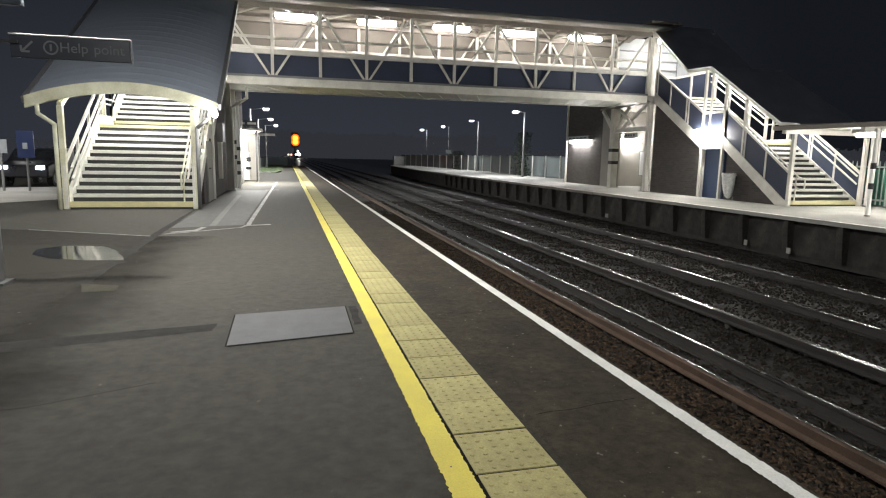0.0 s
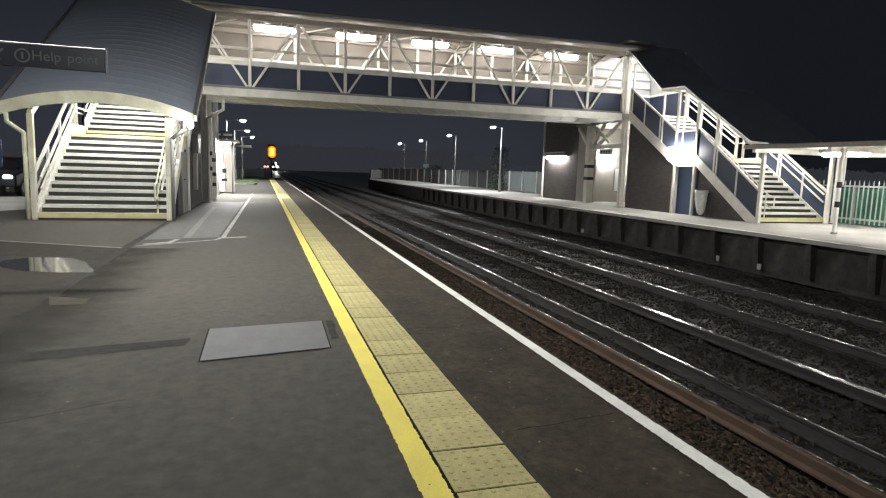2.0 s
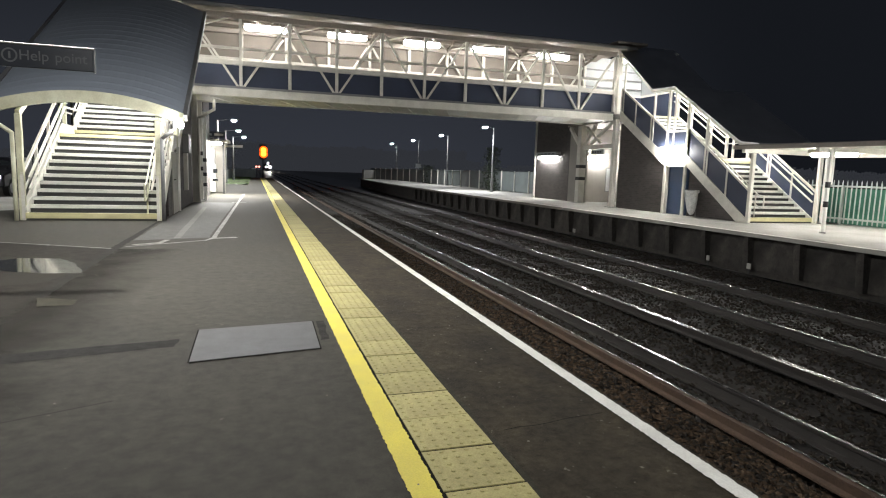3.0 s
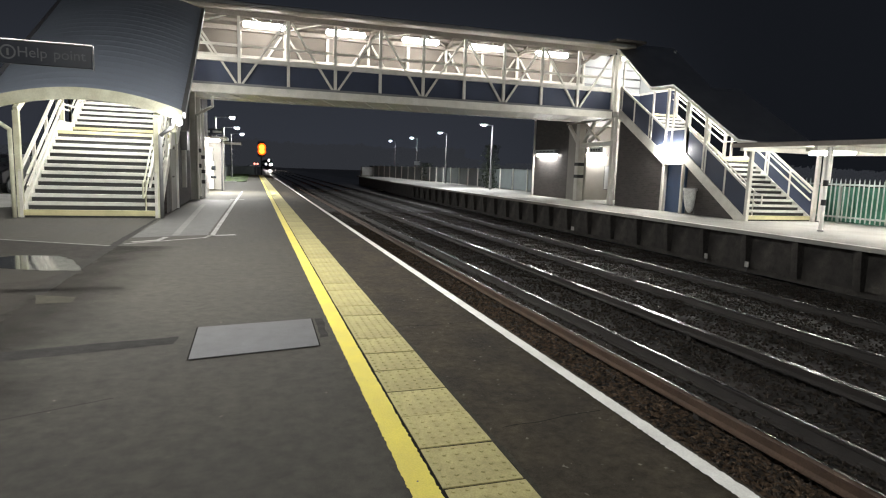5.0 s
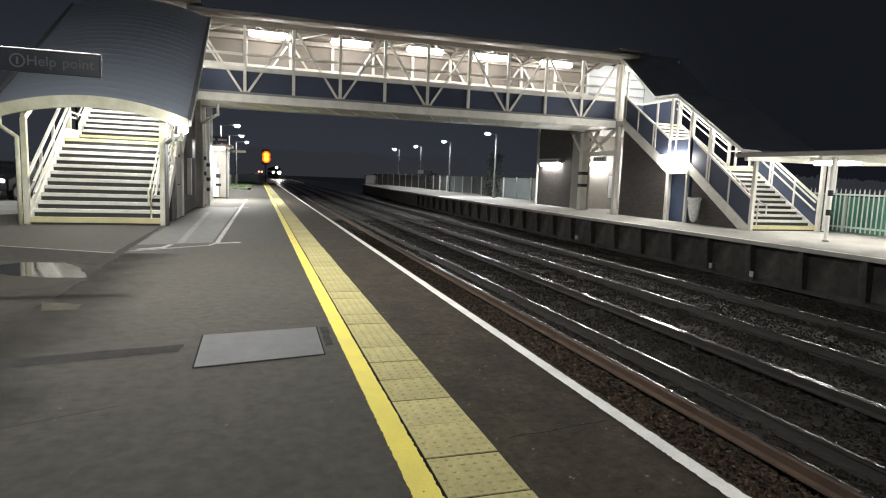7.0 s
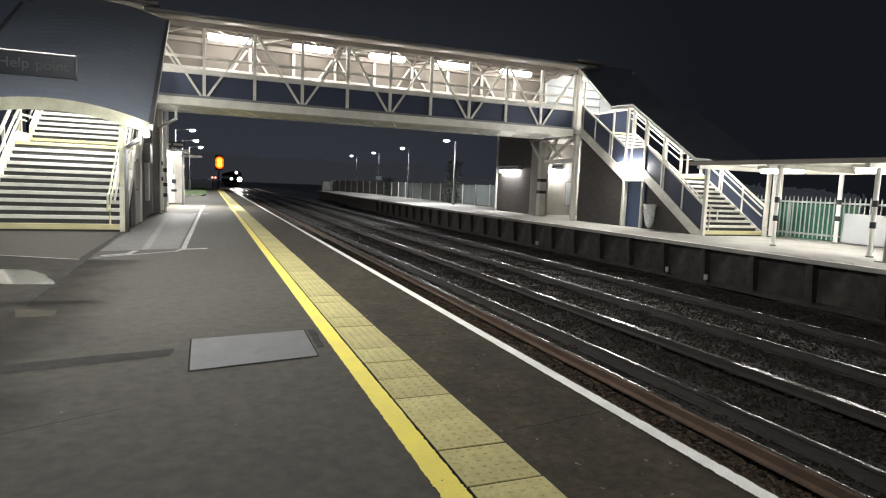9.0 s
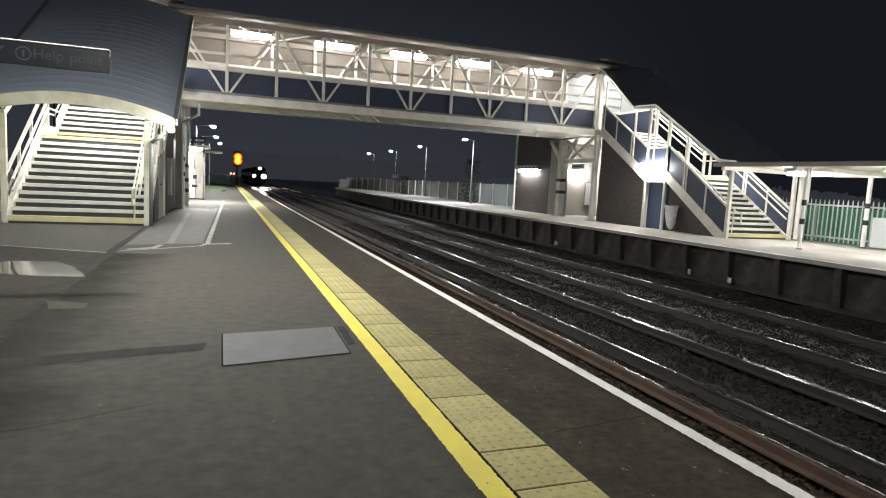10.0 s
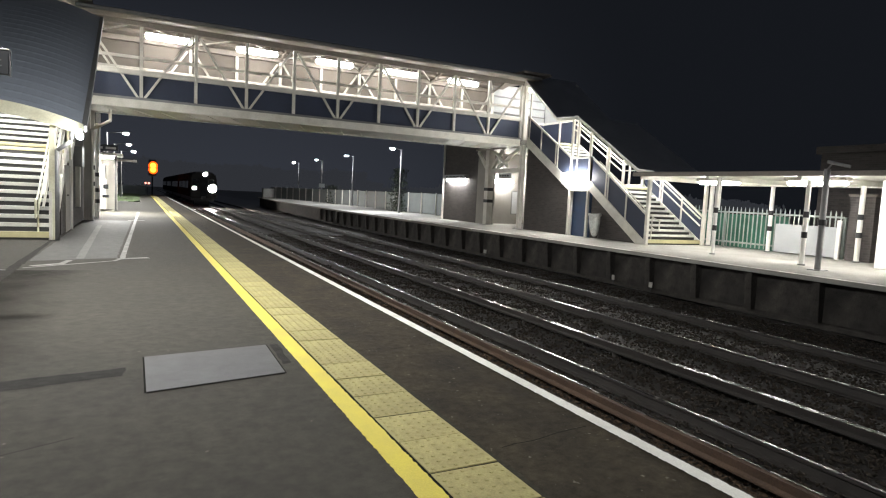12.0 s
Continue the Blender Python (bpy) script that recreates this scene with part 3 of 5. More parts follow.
def conductor(x, label, shiny):
    """A broad third rail on insulators; shiny: strips worn bright on its top."""
    cr = thing("conductor_rail", (x, 0, RAIL), label, "rail", "rails")
    for y0, y1 in ((-14, 6), (6, 26), (26, 70)):
        bm = bmesh.new()
        prism(bm, [(x - 0.08, -1.09), (x + 0.06, -1.09), (x + 0.06, -1.07), (x + 0.02, -1.05), (x + 0.035, -0.965), (x - 0.055, -0.965), (x - 0.04, -1.05), (x - 0.08, -1.07)], "y", y0, y1)
        part("bar", bm, CONDUCTOR if len(shiny) == 1 else RUST, cr)
        for a, b in shiny:
            part("top", boxes((x + a, x + b, y0, y1, -0.965, -0.958)), RAILHEAD, cr)
    for k in range(24):
        bm = bmesh.new()
        rod(bm, (x - 0.01, -6 + 2.6 * k, -1.18), (x - 0.01, -6 + 2.6 * k, -1.09), 0.055, 8)
        part("insulator", bm, DARK_CONCRETE, cr)
    return cr


conductor(3.645, "brown rusty conductor rail raised on insulators", ((0.005, 0.032),))
conductor(5.70, "dark conductor rail with two bright worn edges", ((-0.05, -0.025), (0.012, 0.033)))
sl_mesh = bpy.data.meshes.new("sleeper")
b = boxes((-1.25, 1.25, -0.125, 0.125, -0.09, 0.0))
b.to_mesh(sl_mesh)
b.free()
sl_mesh.materials.append(SLEEPER)
for track, cx in (("near_track", 5.09), ("far_track", 8.39)):
    bed = thing(track, (cx, 0, -1.20), "row of dark sleepers half buried in ballast", "sleepers", kind="structure")
    for k in range(70):
        o = new("sleeper", sl_mesh)
        o.parent = bed
        o.location = (0, -8 + 0.70 * k, 0.0)

def scatter(name, count, place, size, flat, material, label, category, seed):
    """Many small broken pieces lying on the trackbed, in one mesh."""
    rnd = random.Random(seed)
    verts, faces = [], []
    for k in range(count):
        x, y = place(rnd)
        r = rnd.uniform(*size)
        z = -1.172 + 0.06 * noise.noise((x * 1.7, y * 1.7, 3.1)) + r * 0.35 * flat
        n0, a, tip = len(verts), rnd.uniform(0, 6.28), rnd.uniform(-0.4, 0.4)
        for dx, dy, dz in ((1, 0, tip), (-0.3, 0.9, 0.1), (-0.5, -0.8, -0.1), (0.15, 0.1, 0.75), (0, 0, -0.6)):
            verts.append((x + r * (dx * math.cos(a) - dy * math.sin(a)), y + r * (dx * math.sin(a) + dy * math.cos(a)), z + r * dz * flat))
        faces += [(n0, n0 + 1, n0 + 3), (n0 + 1, n0 + 2, n0 + 3), (n0 + 2, n0, n0 + 3), (n0 + 1, n0, n0 + 4), (n0 + 2, n0 + 1, n0 + 4), (n0, n0 + 2, n0 + 4)]
    me = bpy.data.meshes.new(name)
    me.from_pydata(verts, [], faces)
    me.materials.append(material)
    ob = new(name, me)
    ob.matrix_basis = Matrix.Translation((0, 0, LIFT))
    return tagged(ob, label, category, "", "stuff")


scatter("ballast_stones", 70000, lambda r: (r.uniform(PLAT_X + 0.2, FAR_X - 0.1), -4 + 34 * r.random() ** 1.7), (0.016, 0.040), 0.9, STONE, "loose dark ballast stones between the rails", "ballast", 8)
scatter("leaf_litter", 24000, lambda r: (2.3 + 1.45 * r.random(), -4 + 26 * r.random() ** 1.6), (0.02, 0.05), 0.45, LEAF_LITTER, "brown dead leaves below the platform edge", "leaf litter", 9)


# ---- footbridge ----
LIFT = BRIDGE_LIFT
bridge = thing("footbridge", (5.9, 21.8, 3.7), "pale painted steel truss footbridge with navy panels and a lit roof", "bridge")
NX = [-2.95 + 1.726 * k for k in range(11)]       # posts; odd ones are the bottom nodes
for y, side in ((BY0, -1), (BY1, 1)):
    part("bottom_chord", boxes((NX[0], NX[-1], y - 0.09, y + 0.09, 3.75, 4.05)), STEEL, bridge, bevel=0.012)
    part("top_chord", boxes((NX[0], NX[-1], y - 0.08, y + 0.08, 6.48, 6.66)), SOFFIT, bridge, bevel=0.01)
    part("parapet_rail", boxes((NX[0], NX[-1], y - 0.05, y + 0.05, 4.87, 5.05)), STEEL, bridge, bevel=0.008)
    part("sill_strip", boxes((NX[0], NX[-1], y + side * 0.10 - 0.02, y + side * 0.10 + 0.02, 4.04, 4.12)), GREY_STEEL, bridge)
    part("handrail", boxes((NX[0], NX[-1], y - side * 0.16 - 0.025, y - side * 0.16 + 0.025, 5.44, 5.54)), STEEL, bridge)
    for k, x in enumerate(NX):
        part("post", boxes((x - 0.055, x + 0.055, y - 0.06, y + 0.06, 4.05, 6.48)), STEEL, bridge, bevel=0.006)
        if k % 2 == 1:
            for q in (k - 1, k + 1):
                bm = bmesh.new()
                s = 1 if NX[q] > x else -1
                beam(bm, (x + 0.09 * s, y + side * 0.02, 4.10), (NX[q] - 0.12 * s, y + side * 0.02, 6.40), 0.075, 0.09, (0, 1, 0))
                part("diagonal", bm, STEEL, bridge)
    for x0, x1 in zip(NX, NX[1:]):
        part("panel", boxes((x0 + 0.05, x1 - 0.05, y - side * 0.045 - 0.012, y - side * 0.045 + 0.012, 4.05, 4.87)), NAVY, bridge)
for x0, x1 in zip(NX, NX[1:]):
    part("screen", boxes((x0 + 0.012, x1 - 0.012, BY1 + 0.10, BY1 + 0.13, 5.10, 6.78)), SCREEN, bridge)
part("deck", boxes((NX[0], NX[-1], BY0 + 0.09, BY1 - 0.09, 3.90, 4.04)), RENDER, bridge)
for k in range(21):
    x = NX[0] + 0.4 + 0.835 * k
    bm = bmesh.new()
    beam(bm, (x, BY0 + 0.1, 3.776), (x + 0.9, BY1 - 0.1, 3.776), 0.07, 0.03)
    part("floor_beam", bm, STEEL, bridge)
part("soffit", boxes((NX[0], NX[-1], BY0 + 0.1, BY1 - 0.1, 3.79, 3.83)), STEEL, bridge)
# roof: shallow vault with eaves
bm = bmesh.new()
prof = [(BY0 - 0.55, 6.70), (BY0 - 0.55, 6.79), (BY0 + 0.3, 7.06), (21.8, 7.26), (BY1 - 0.3, 7.06), (BY1 + 0.55, 6.79), (BY1 + 0.55, 6.70), (BY1, 6.74), (21.8, 6.98), (BY0, 6.74)]
prism(bm, prof, "x", NX[0] - 0.1, NX[-1] + 0.60)
part("roof", bm, SOFFIT, bridge)
bm = bmesh.new()
prism(bm, [(BY0 - 0.62, 6.71), (BY0 - 0.62, 6.83), (BY0 - 0.50, 6.83), (BY0 - 0.50, 6.71)], "x", NX[0] - 0.15, NX[-1] + 0.65)
part("gutter", bm, GREY_STEEL, bridge, bevel=0.02)
bm = bmesh.new()
for y in (20.5, 21.2, 22.4, 23.1):
    z = 6.94 - abs(y - 21.8) * 0.2
    bx(bm, NX[0], NX[-1], y - 0.03, y + 0.03, z - 0.14, z - 0.02)
part("purlin", bm, SOFFIT, bridge)
for x in NX[::2]:
    bm = bmesh.new()
    beam(bm, (x, BY0, 6.55), (x + 0.0, 21.8, 6.86), 0.08, 0.08)
    beam(bm, (x, 21.8, 6.86), (x, BY1, 6.55), 0.08, 0.08)
    part("rafter", bm, SOFFIT, bridge)
for k in range(10):
    bm = bmesh.new()
    beam(bm, (NX[k], BY0 if k % 2 else BY1, 6.63), (NX[k + 1], BY1 if k % 2 else BY0, 6.63), 0.04, 0.05)
    part("brace", bm, STEEL, bridge)
for xc in (-0.32, 2.80, 5.89, 8.83, 11.94):
    lamp = thing("tube_lamp", (xc, 21.8, 6.6), "bright fluorescent batten under the bridge roof", "lamp", "bridge lamps")
    part("tube", boxes((xc - 0.78, xc + 0.78, 21.68, 21.92, 6.40, 6.58)), TUBE, lamp, bevel=0.07)
    part("housing", boxes((xc - 0.78, xc + 0.78, 21.54, 22.06, 6.575, 6.61)), GREY_STEEL, lamp)
    for dx in (-0.5, 0.5):
        part("hanger", made(rod, (xc + dx, 21.8, 6.60), (xc + dx, 21.8, 6.93), 0.015, 6), STEEL, lamp)
    part("conduit", made(rod, (xc + 0.2, 21.72, 6.58), (xc + 0.3, 21.66, 6.86), 0.03, 8), WHITE_WALL, lamp)

# supports at both ends
LIFT = 0.0
for x, y, zb, nm in ((-2.84, 20.75, 0, "near"), (14.62, 20.62, FZ + FAR_LIFT, "far"), (14.95, 24.05, FZ + FAR_LIFT, "far"), (-2.84, 22.95, 0, "near")):
    col = thing("bridge_column", (x, y, zb), "pale painted steel column carrying the footbridge", "column", "bridge columns")
    r = 0.10 if x < 0 else (0.10 if y < 22 else 0.17)
    part("shaft", boxes((x - r, x + r, y - r, y + r, zb, 6.62 if y < 22 else 3.88)), STEEL, col, bevel=0.012)
    part("base_plate", boxes((x - r - 0.1, x + r + 0.1, y - r - 0.1, y + r + 0.1, zb, zb + 0.02)), GREY_STEEL, col)
    if y > 22:
        for z in (1.15, 1.75):
            part("band", boxes((x - r - 0.01, x + r + 0.01, y - r - 0.01, y + r + 0.01, zb + z, zb + z + 0.16)), DARK_STEEL, col)
    if x > 0 and y > 22:
        for s, dz in ((-1, 0.9), (1, 0.9)):
            bm = bmesh.new()
            beam(bm, (x, y + s * 0.2, 2.9), (x, y + s * 1.2, 3.85), 0.14, 0.14)
            part("bracket", bm, STEEL, col)
LIFT = FAR_LIFT
bm = bmesh.new()
beam(bm, (14.7, 20.7, 2.62), (14.93, 23.8, 2.62), 0.16, 0.2)
beam(bm, (14.75, 21.0, 3.7), (14.9, 23.2, 2.75), 0.12, 0.12)
beam(bm, (14.9, 23.6, 3.6), (14.75, 22.0, 2.8), 0.10, 0.10)
lin = thing("entrance_frame", (14.8, 22.2, 2.62), "pale steel beam and bracing over the lobby entrance", "frame")
part("beam", bm, STEEL, lin)


# ---- stairs ----
def stair_z(y, fl):
    y0, l0, l1, y1, z0, zl, z1 = fl
    if y <= l0:
        return z0 + (y - y0) / (l0 - y0) * (zl - z0)
    if y <= l1:
        return zl
    return zl + (y - l1) / (y1 - l1) * (z1 - zl)


def staircase(x0, x1, fl, label):
    """Two straight flights with a landing, rising along y."""
    y0, l0, l1, y1, z0, zl, z1 = fl
    st = thing("staircase", ((x0 + x1) / 2, y0, z0), label, "stairs")
    for ya, yb, za, zb in ((y0, l0, z0, zl), (l1, y1, zl, z1)):
        n = 12
        for k in range(n):
            z, y = za + (zb - za) * (k + 1) / n, ya + (yb - ya) * k / (n - 1 + 1)
            g = (yb - ya) / n
            top = k == n - 1 or (k == 0)
            part("nosing", boxes((x0 + 0.06, x1 - 0.06, y - 0.025, y + 0.06, z - (0.13 if ya == y0 and k == 0 else 0.085), z)), TREAD_Y if top else TREAD, st, bevel=0.006)
            part("tread", boxes((x0 + 0.06, x1 - 0.06, y + 0.06, y + g + 0.02, z - 0.05, z - 0.003)), RISER, st)
            part("riser", boxes((x0 + 0.06, x1 - 0.06, y, y + 0.03, z - (zb - za) / n, z - 0.085)), RISER, st)
    part("landing", boxes((x0 + 0.06, x1 - 0.06, l0 - (l0 - y0) / 12 + 0.05, l1, zl - 0.12, zl - 0.004)), RENDER, st)
    return st


def line_pts(fl, dz):
    y0, l0, l1, y1, z0, zl, z1 = fl
    return [(y0, z0 + dz), (l0, zl + dz), (l1, zl + dz), (y1, z1 + dz)]


def balustrade(st, x, fl, panels, inner, stringer=0.38):
    """panels: which of lower flight, landing and upper flight carry navy sheets."""
    pts = line_pts(fl, 0)
    for seg, ((ya, za), (yb, zb)) in enumerate(zip(pts, pts[1:])):
        bm = bmesh.new()
        prism(bm, [(ya, za - 0.28), (yb, zb - 0.28), (yb, zb + stringer - 0.28), (ya, za + stringer - 0.28)], "x", x - 0.05, x + 0.05)
        part("stringer", bm, STEEL, st)
        for dz, w in ((1.06, 0.055), (0.62, 0.035) if not panels else (1.06, 0.05)):
            bm = bmesh.new()
            beam(bm, (x, ya, za + dz), (x, yb, zb + dz), w, w * 1.3)
            part("rail", bm, STEEL, st)
        for dz in (0.72, 0.98):
            bm = bmesh.new()
            beam(bm, (x + inner * 0.14, ya, za + dz), (x + inner * 0.14, yb, zb + dz), 0.045, 0.045)
            part("handrail", bm, STEEL, st)
        n = max(1, round((yb - ya) / 1.05))
        for k in range(n + 1):
            y = ya + (yb - ya) * k / n
            z = za + (zb - za) * k / n
            part("baluster", boxes((x - 0.03, x + 0.03, y - 0.035, y + 0.035, z - 0.1, z + 1.06)), STEEL, st)
            if seg in panels and k < n:
                y2, z2 = ya + (yb - ya) * (k + 1) / n, za + (zb - za) * (k + 1) / n
                bm = bmesh.new()
                prism(bm, [(y + 0.03, z + 0.1), (y2 - 0.03, z2 + 0.1), (y2 - 0.03, z2 + 1.02), (y + 0.03, z + 1.02)], "x", x - 0.012, x + 0.012)
                part("panel", bm, NAVY, st)


NEAR = (12.95, 16.0, 17.2, 20.4, 0.0, 2.12, 4.17)
FARS = (12.75, 15.8, 17.05, 20.35, FZ, 1.97, 3.98)
LIFT = 0.0
ls = staircase(-5.9, -2.98, NEAR, "covered steps with pale nosings and dark risers climbing to the footbridge")
balustrade(ls, -5.85, NEAR, (), 1, 0.56)
balustrade(ls, -3.03, NEAR, (), -1)
LIFT = FAR_LIFT
rs = staircase(14.66, 17.5, FARS, "lit steps with pale nosings and navy side panels")
balustrade(rs, 14.66, FARS, (0, 1, 2), 1, 0.42)
balustrade(rs, 17.52, FARS, (0,), -1, 0.42)
LIFT = 0.0
for x in (-3.0, -5.88):
    part("newel", boxes((x - 0.06, x + 0.06, 12.94, 13.06, 0, 2.42)), CREAM, ls, bevel=0.01)
    part("landing_post", boxes((x - 0.05, x + 0.05, 16.5, 16.6, 0, 4.0)), CREAM, ls)
LIFT = FAR_LIFT
for x in (14.64, 17.5):
    part("newel", boxes((x - 0.06, x + 0.06, 12.62, 12.74, FZ, 2.38)), STEEL, rs, bevel=0.01)
    part("landing_post", boxes((x - 0.04, x + 0.04, 15.85, 15.95, FZ, 4.1)), STEEL, rs)
    part("landing_post", boxes((x - 0.04, x + 0.04, 17.0, 17.1, FZ, 4.6)), STEEL, rs)
for st, x, fl, m in ((ls, -3.28, NEAR, CREAM), (rs, 15.05, FARS, STEEL)):
    LIFT = 0.0 if st is ls else FAR_LIFT
    for dz in (0.55, 0.92):
        bm = bmesh.new()
        rod(bm, (x, fl[0] - 0.25, fl[4] + dz - 0.05), (x, fl[0], fl[4] + dz), 0.022, 8)
        rod(bm, (x, fl[0], fl[4] + dz), (x, fl[1], fl[5] + dz), 0.022, 8)
        part("grab_rail", bm, m, st)
    part("grab_rail_end", made(rod, (x, fl[0] - 0.25, fl[4] + 0.50), (x, fl[0] - 0.25, fl[4] + 0.87), 0.022, 8), m, st)
    part("grab_rail_post", made(rod, (x, fl[0] + 0.1, fl[4] + 0.1), (x, fl[0] + 0.1, fl[4] + 0.95), 0.02, 8), m, st)
LIFT = BRIDGE_LIFT
for x0, x1, y1 in ((-5.9, -2.95, 23.1), (14.32, 17.55, 23.1)):
    top = thing("bridge_landing", ((x0 + x1) / 2, 21.8, 4.1), "steel landing joining the stairs to the footbridge", "landing", "bridge landings")
    part("deck", boxes((x0, x1, 20.36, y1, 3.83, 4.045)), RENDER, top)
    part("back_panel", boxes((x0, x1, y1 - 0.03, y1 + 0.03, 4.045, 5.2)), NAVY, top)
    part("back_rail", boxes((x0, x1, y1 - 0.05, y1 + 0.05, 5.2, 5.3)), STEEL, top)
    xo = x0 if x0 < 0 else x1
    part("end_panel", boxes((xo - 0.03, xo + 0.03, 20.4, y1, 4.045, 5.2)), NAVY, top)
    part("end_rail", boxes((xo - 0.05, xo + 0.05, 20.4, y1, 5.2, 5.3)), STEEL, top)
    part("back_screen", boxes((x0, x1, y1 + 0.06, y1 + 0.09, 5.3, 6.95)), HOARD, top)
    for z in (5.55, 5.95, 6.35):
        part("screen_rail", boxes((x0, x1, y1 - 0.02, y1 + 0.05, z, z + 0.05)), GREY_STEEL, top)
    part("end_screen", boxes((xo - 0.02, xo + 0.02, 20.6, y1, 5.3, 6.95)), HOARD, top)
    part("roof", boxes((x0 - 0.3, x1 + 0.3 if x0 < 0 else x0 + 1.2, 20.0, y1 + 0.5, 6.95, 7.05)), SOFFIT, top)

# curved stair roof on the near side
LIFT = 0.0
vault = thing("stair_roof", (-4.47, 13.0, 2.5), "dark ribbed curved metal roof over the stairs with a cream arched fascia", "roof")
AX0, AX1 = -6.55, -2.40


def arch(u):
    """Height of the vault over its springing, u from 0 to 1 across."""
    return 0.40 * (1 - (2 * u - 1) ** 2)


bm = bmesh.new()
rows = []
nr, nc = 110, 24
for j in range(nr + 1):
    y = 12.95 + (20.1 - 12.95) * j / nr
    zb = 2.56 + (6.62 - 2.56) * j / nr + (0.010 if j % 5 == 4 else 0.0)
    rows.append([bm.verts.new((AX0 + (AX1 - AX0) * i / nc, y, zb + arch(i / nc))) for i in range(nc + 1)])
for j in range(nr):
    for i in range(nc):
        bm.faces.new((rows[j][i], rows[j][i + 1], rows[j + 1][i + 1], rows[j + 1][i]))
o = part("roof_sheet", bm, ROOF, vault)
sol = o.modifiers.new("thickness", "SOLIDIFY")
sol.thickness = 0.05
bm = bmesh.new()
for i in range(nc):
    u0, u1 = i / nc, (i + 1) / nc
    xa, xb = AX0 + (AX1 - AX0) * u0, AX0 + (AX1 - AX0) * u1
    prism(bm, [(xa, 2.33 + arch(u0)), (xb, 2.33 + arch(u1)), (xb, 2.60 + arch(u1)), (xa, 2.60 + arch(u0))], "y", 12.84, 12.95)
part("arched_fascia", bm, CREAM, vault)
bm = bmesh.new()
beam(bm, (AX1 + 0.02, 12.9, 2.50), (AX1 + 0.02, 20.2, 6.60), 0.10, 0.16)
part("eaves_gutter", bm, GREY_STEEL, vault)
bm = bmesh.new()
beam(bm, (AX0 - 0.02, 12.9, 2.50), (AX0 - 0.02, 20.2, 6.60), 0.10, 0.16)
part("eaves_gutter", bm, GREY_STEEL, vault)
for x in (-5.88, -3.0):
    bm = bmesh.new()
    beam(bm, (x, 12.98, 2.42), (x, 20.2, 6.50), 0.09, 0.14)
    part("eaves_beam", bm, CREAM, vault)
for k in range(5):
    y = 14.2 + 1.4 * k
    z = 2.42 + (y - 12.98) * 0.565
    part("tie", boxes((-5.88, -3.0, y - 0.03, y + 0.03, z + 0.02, z + 0.10)), CREAM, vault)
for x, s in ((-6.30, 1), (-2.62, -1)):
    pipe = thing("downpipe", (x, 12.9, 0), "pale rainwater downpipe beside the stair posts", "pipe", "downpipes")
    bm = bmesh.new()
    xe = -5.98 if s > 0 else -2.9
    rod(bm, (x, 12.86, 2.42), (x, 12.86, 2.2), 0.045)
    rod(bm, (x, 12.86, 2.22), (xe, 12.88, 1.98), 0.045)
    rod(bm, (xe, 12.88, 2.0), (xe, 12.88, 0), 0.045)
    part("pipe", bm, CREAM if s > 0 else GREY_STEEL, pipe, smooth=True)
for xc, yc, zc in ((-4.4, 14.6, 3.05), (-4.4, 17.0, 4.4), (-4.4, 19.2, 5.6)):
    lamp = thing("tube_lamp", (xc, yc, zc), "bright fluorescent batten under the stair roof", "lamp", "stair lamps")
    part("tube", boxes((xc - 0.6, xc + 0.6, yc - 0.06, yc + 0.06, zc - 0.08, zc)), NEAR_TUBE, lamp, bevel=0.03)
    part("housing", boxes((xc - 0.64, xc + 0.64, yc - 0.09, yc + 0.09, zc, zc + 0.05)), STEEL, lamp)

# straight roof over the far stairs
LIFT = FAR_LIFT
prof = [(21.0, 6.95), (20.5, 6.55), (18.05, 4.66), (16.68, 4.60), (13.15, 2.40), (12.4, 2.32)]
sr = thing("far_stair_roof", (16.3, 16.5, 4.6), "thin pale stepped roof over the far stairs", "roof")
for (ya, za), (yb, zb) in zip(prof, prof[1:]):
    bm = bmesh.new()
    beam(bm, (16.1, ya, za + 0.06), (16.1, yb, zb + 0.06), 3.1, 0.04)
    part("ceiling_sheet", bm, STEEL, sr)
    bm = bmesh.new()
    beam(bm, (16.1, ya, za + 0.10), (16.1, yb, zb + 0.10), 3.2, 0.03)
    part("roof_sheet", bm, FAR_ROOF, sr)
    bm = bmesh.new()
    beam(bm, (14.56, ya, za + 0.03), (14.56, yb, zb + 0.03), 0.06, 0.11)
    part("edge_beam", bm, STEEL, sr)
for y, z in ((20.2, 6.1), (18.0, 4.55), (16.7, 4.5), (14.9, 3.4)):
    for x in (14.66, 17.52):
        part("roof_post", boxes((x - 0.035, x + 0.035, y - 0.035, y + 0.035, stair_z(y, FARS), z + 0.05)), STEEL, sr)
for xc, yc, zc in ((16.3, 19.3, 5.45), (16.3, 17.4, 4.45), (16.3, 14.6, 3.1)):
    lamp = thing("tube_lamp", (xc, yc, zc), "bright fluorescent batten under the far stair roof", "lamp", "stair lamps")
    part("tube", boxes((xc - 0.6, xc + 0.6, yc - 0.06, yc + 0.06, zc - 0.08, zc)), STAIR_TUBE, lamp, bevel=0.03)
    part("housing", boxes((xc - 0.64, xc + 0.64, yc - 0.09, yc + 0.09, zc, zc + 0.05)), STEEL, lamp)
lamp = thing("tube_lamp", (16.2, 21.8, 6.6), "bright fluorescent batten over the far bridge landing", "lamp", "bridge lamps")
part("tube", boxes((15.4, 17.0, 21.7, 21.9, 6.46, 6.60)), TUBE, lamp, bevel=0.04)
part("housing", boxes((15.36, 17.04, 21.66, 21.94, 6.60, 6.95)), STEEL, lamp)

# ---- walls below the far stairs, lobby and lift tower ----
bm = bmesh.new()
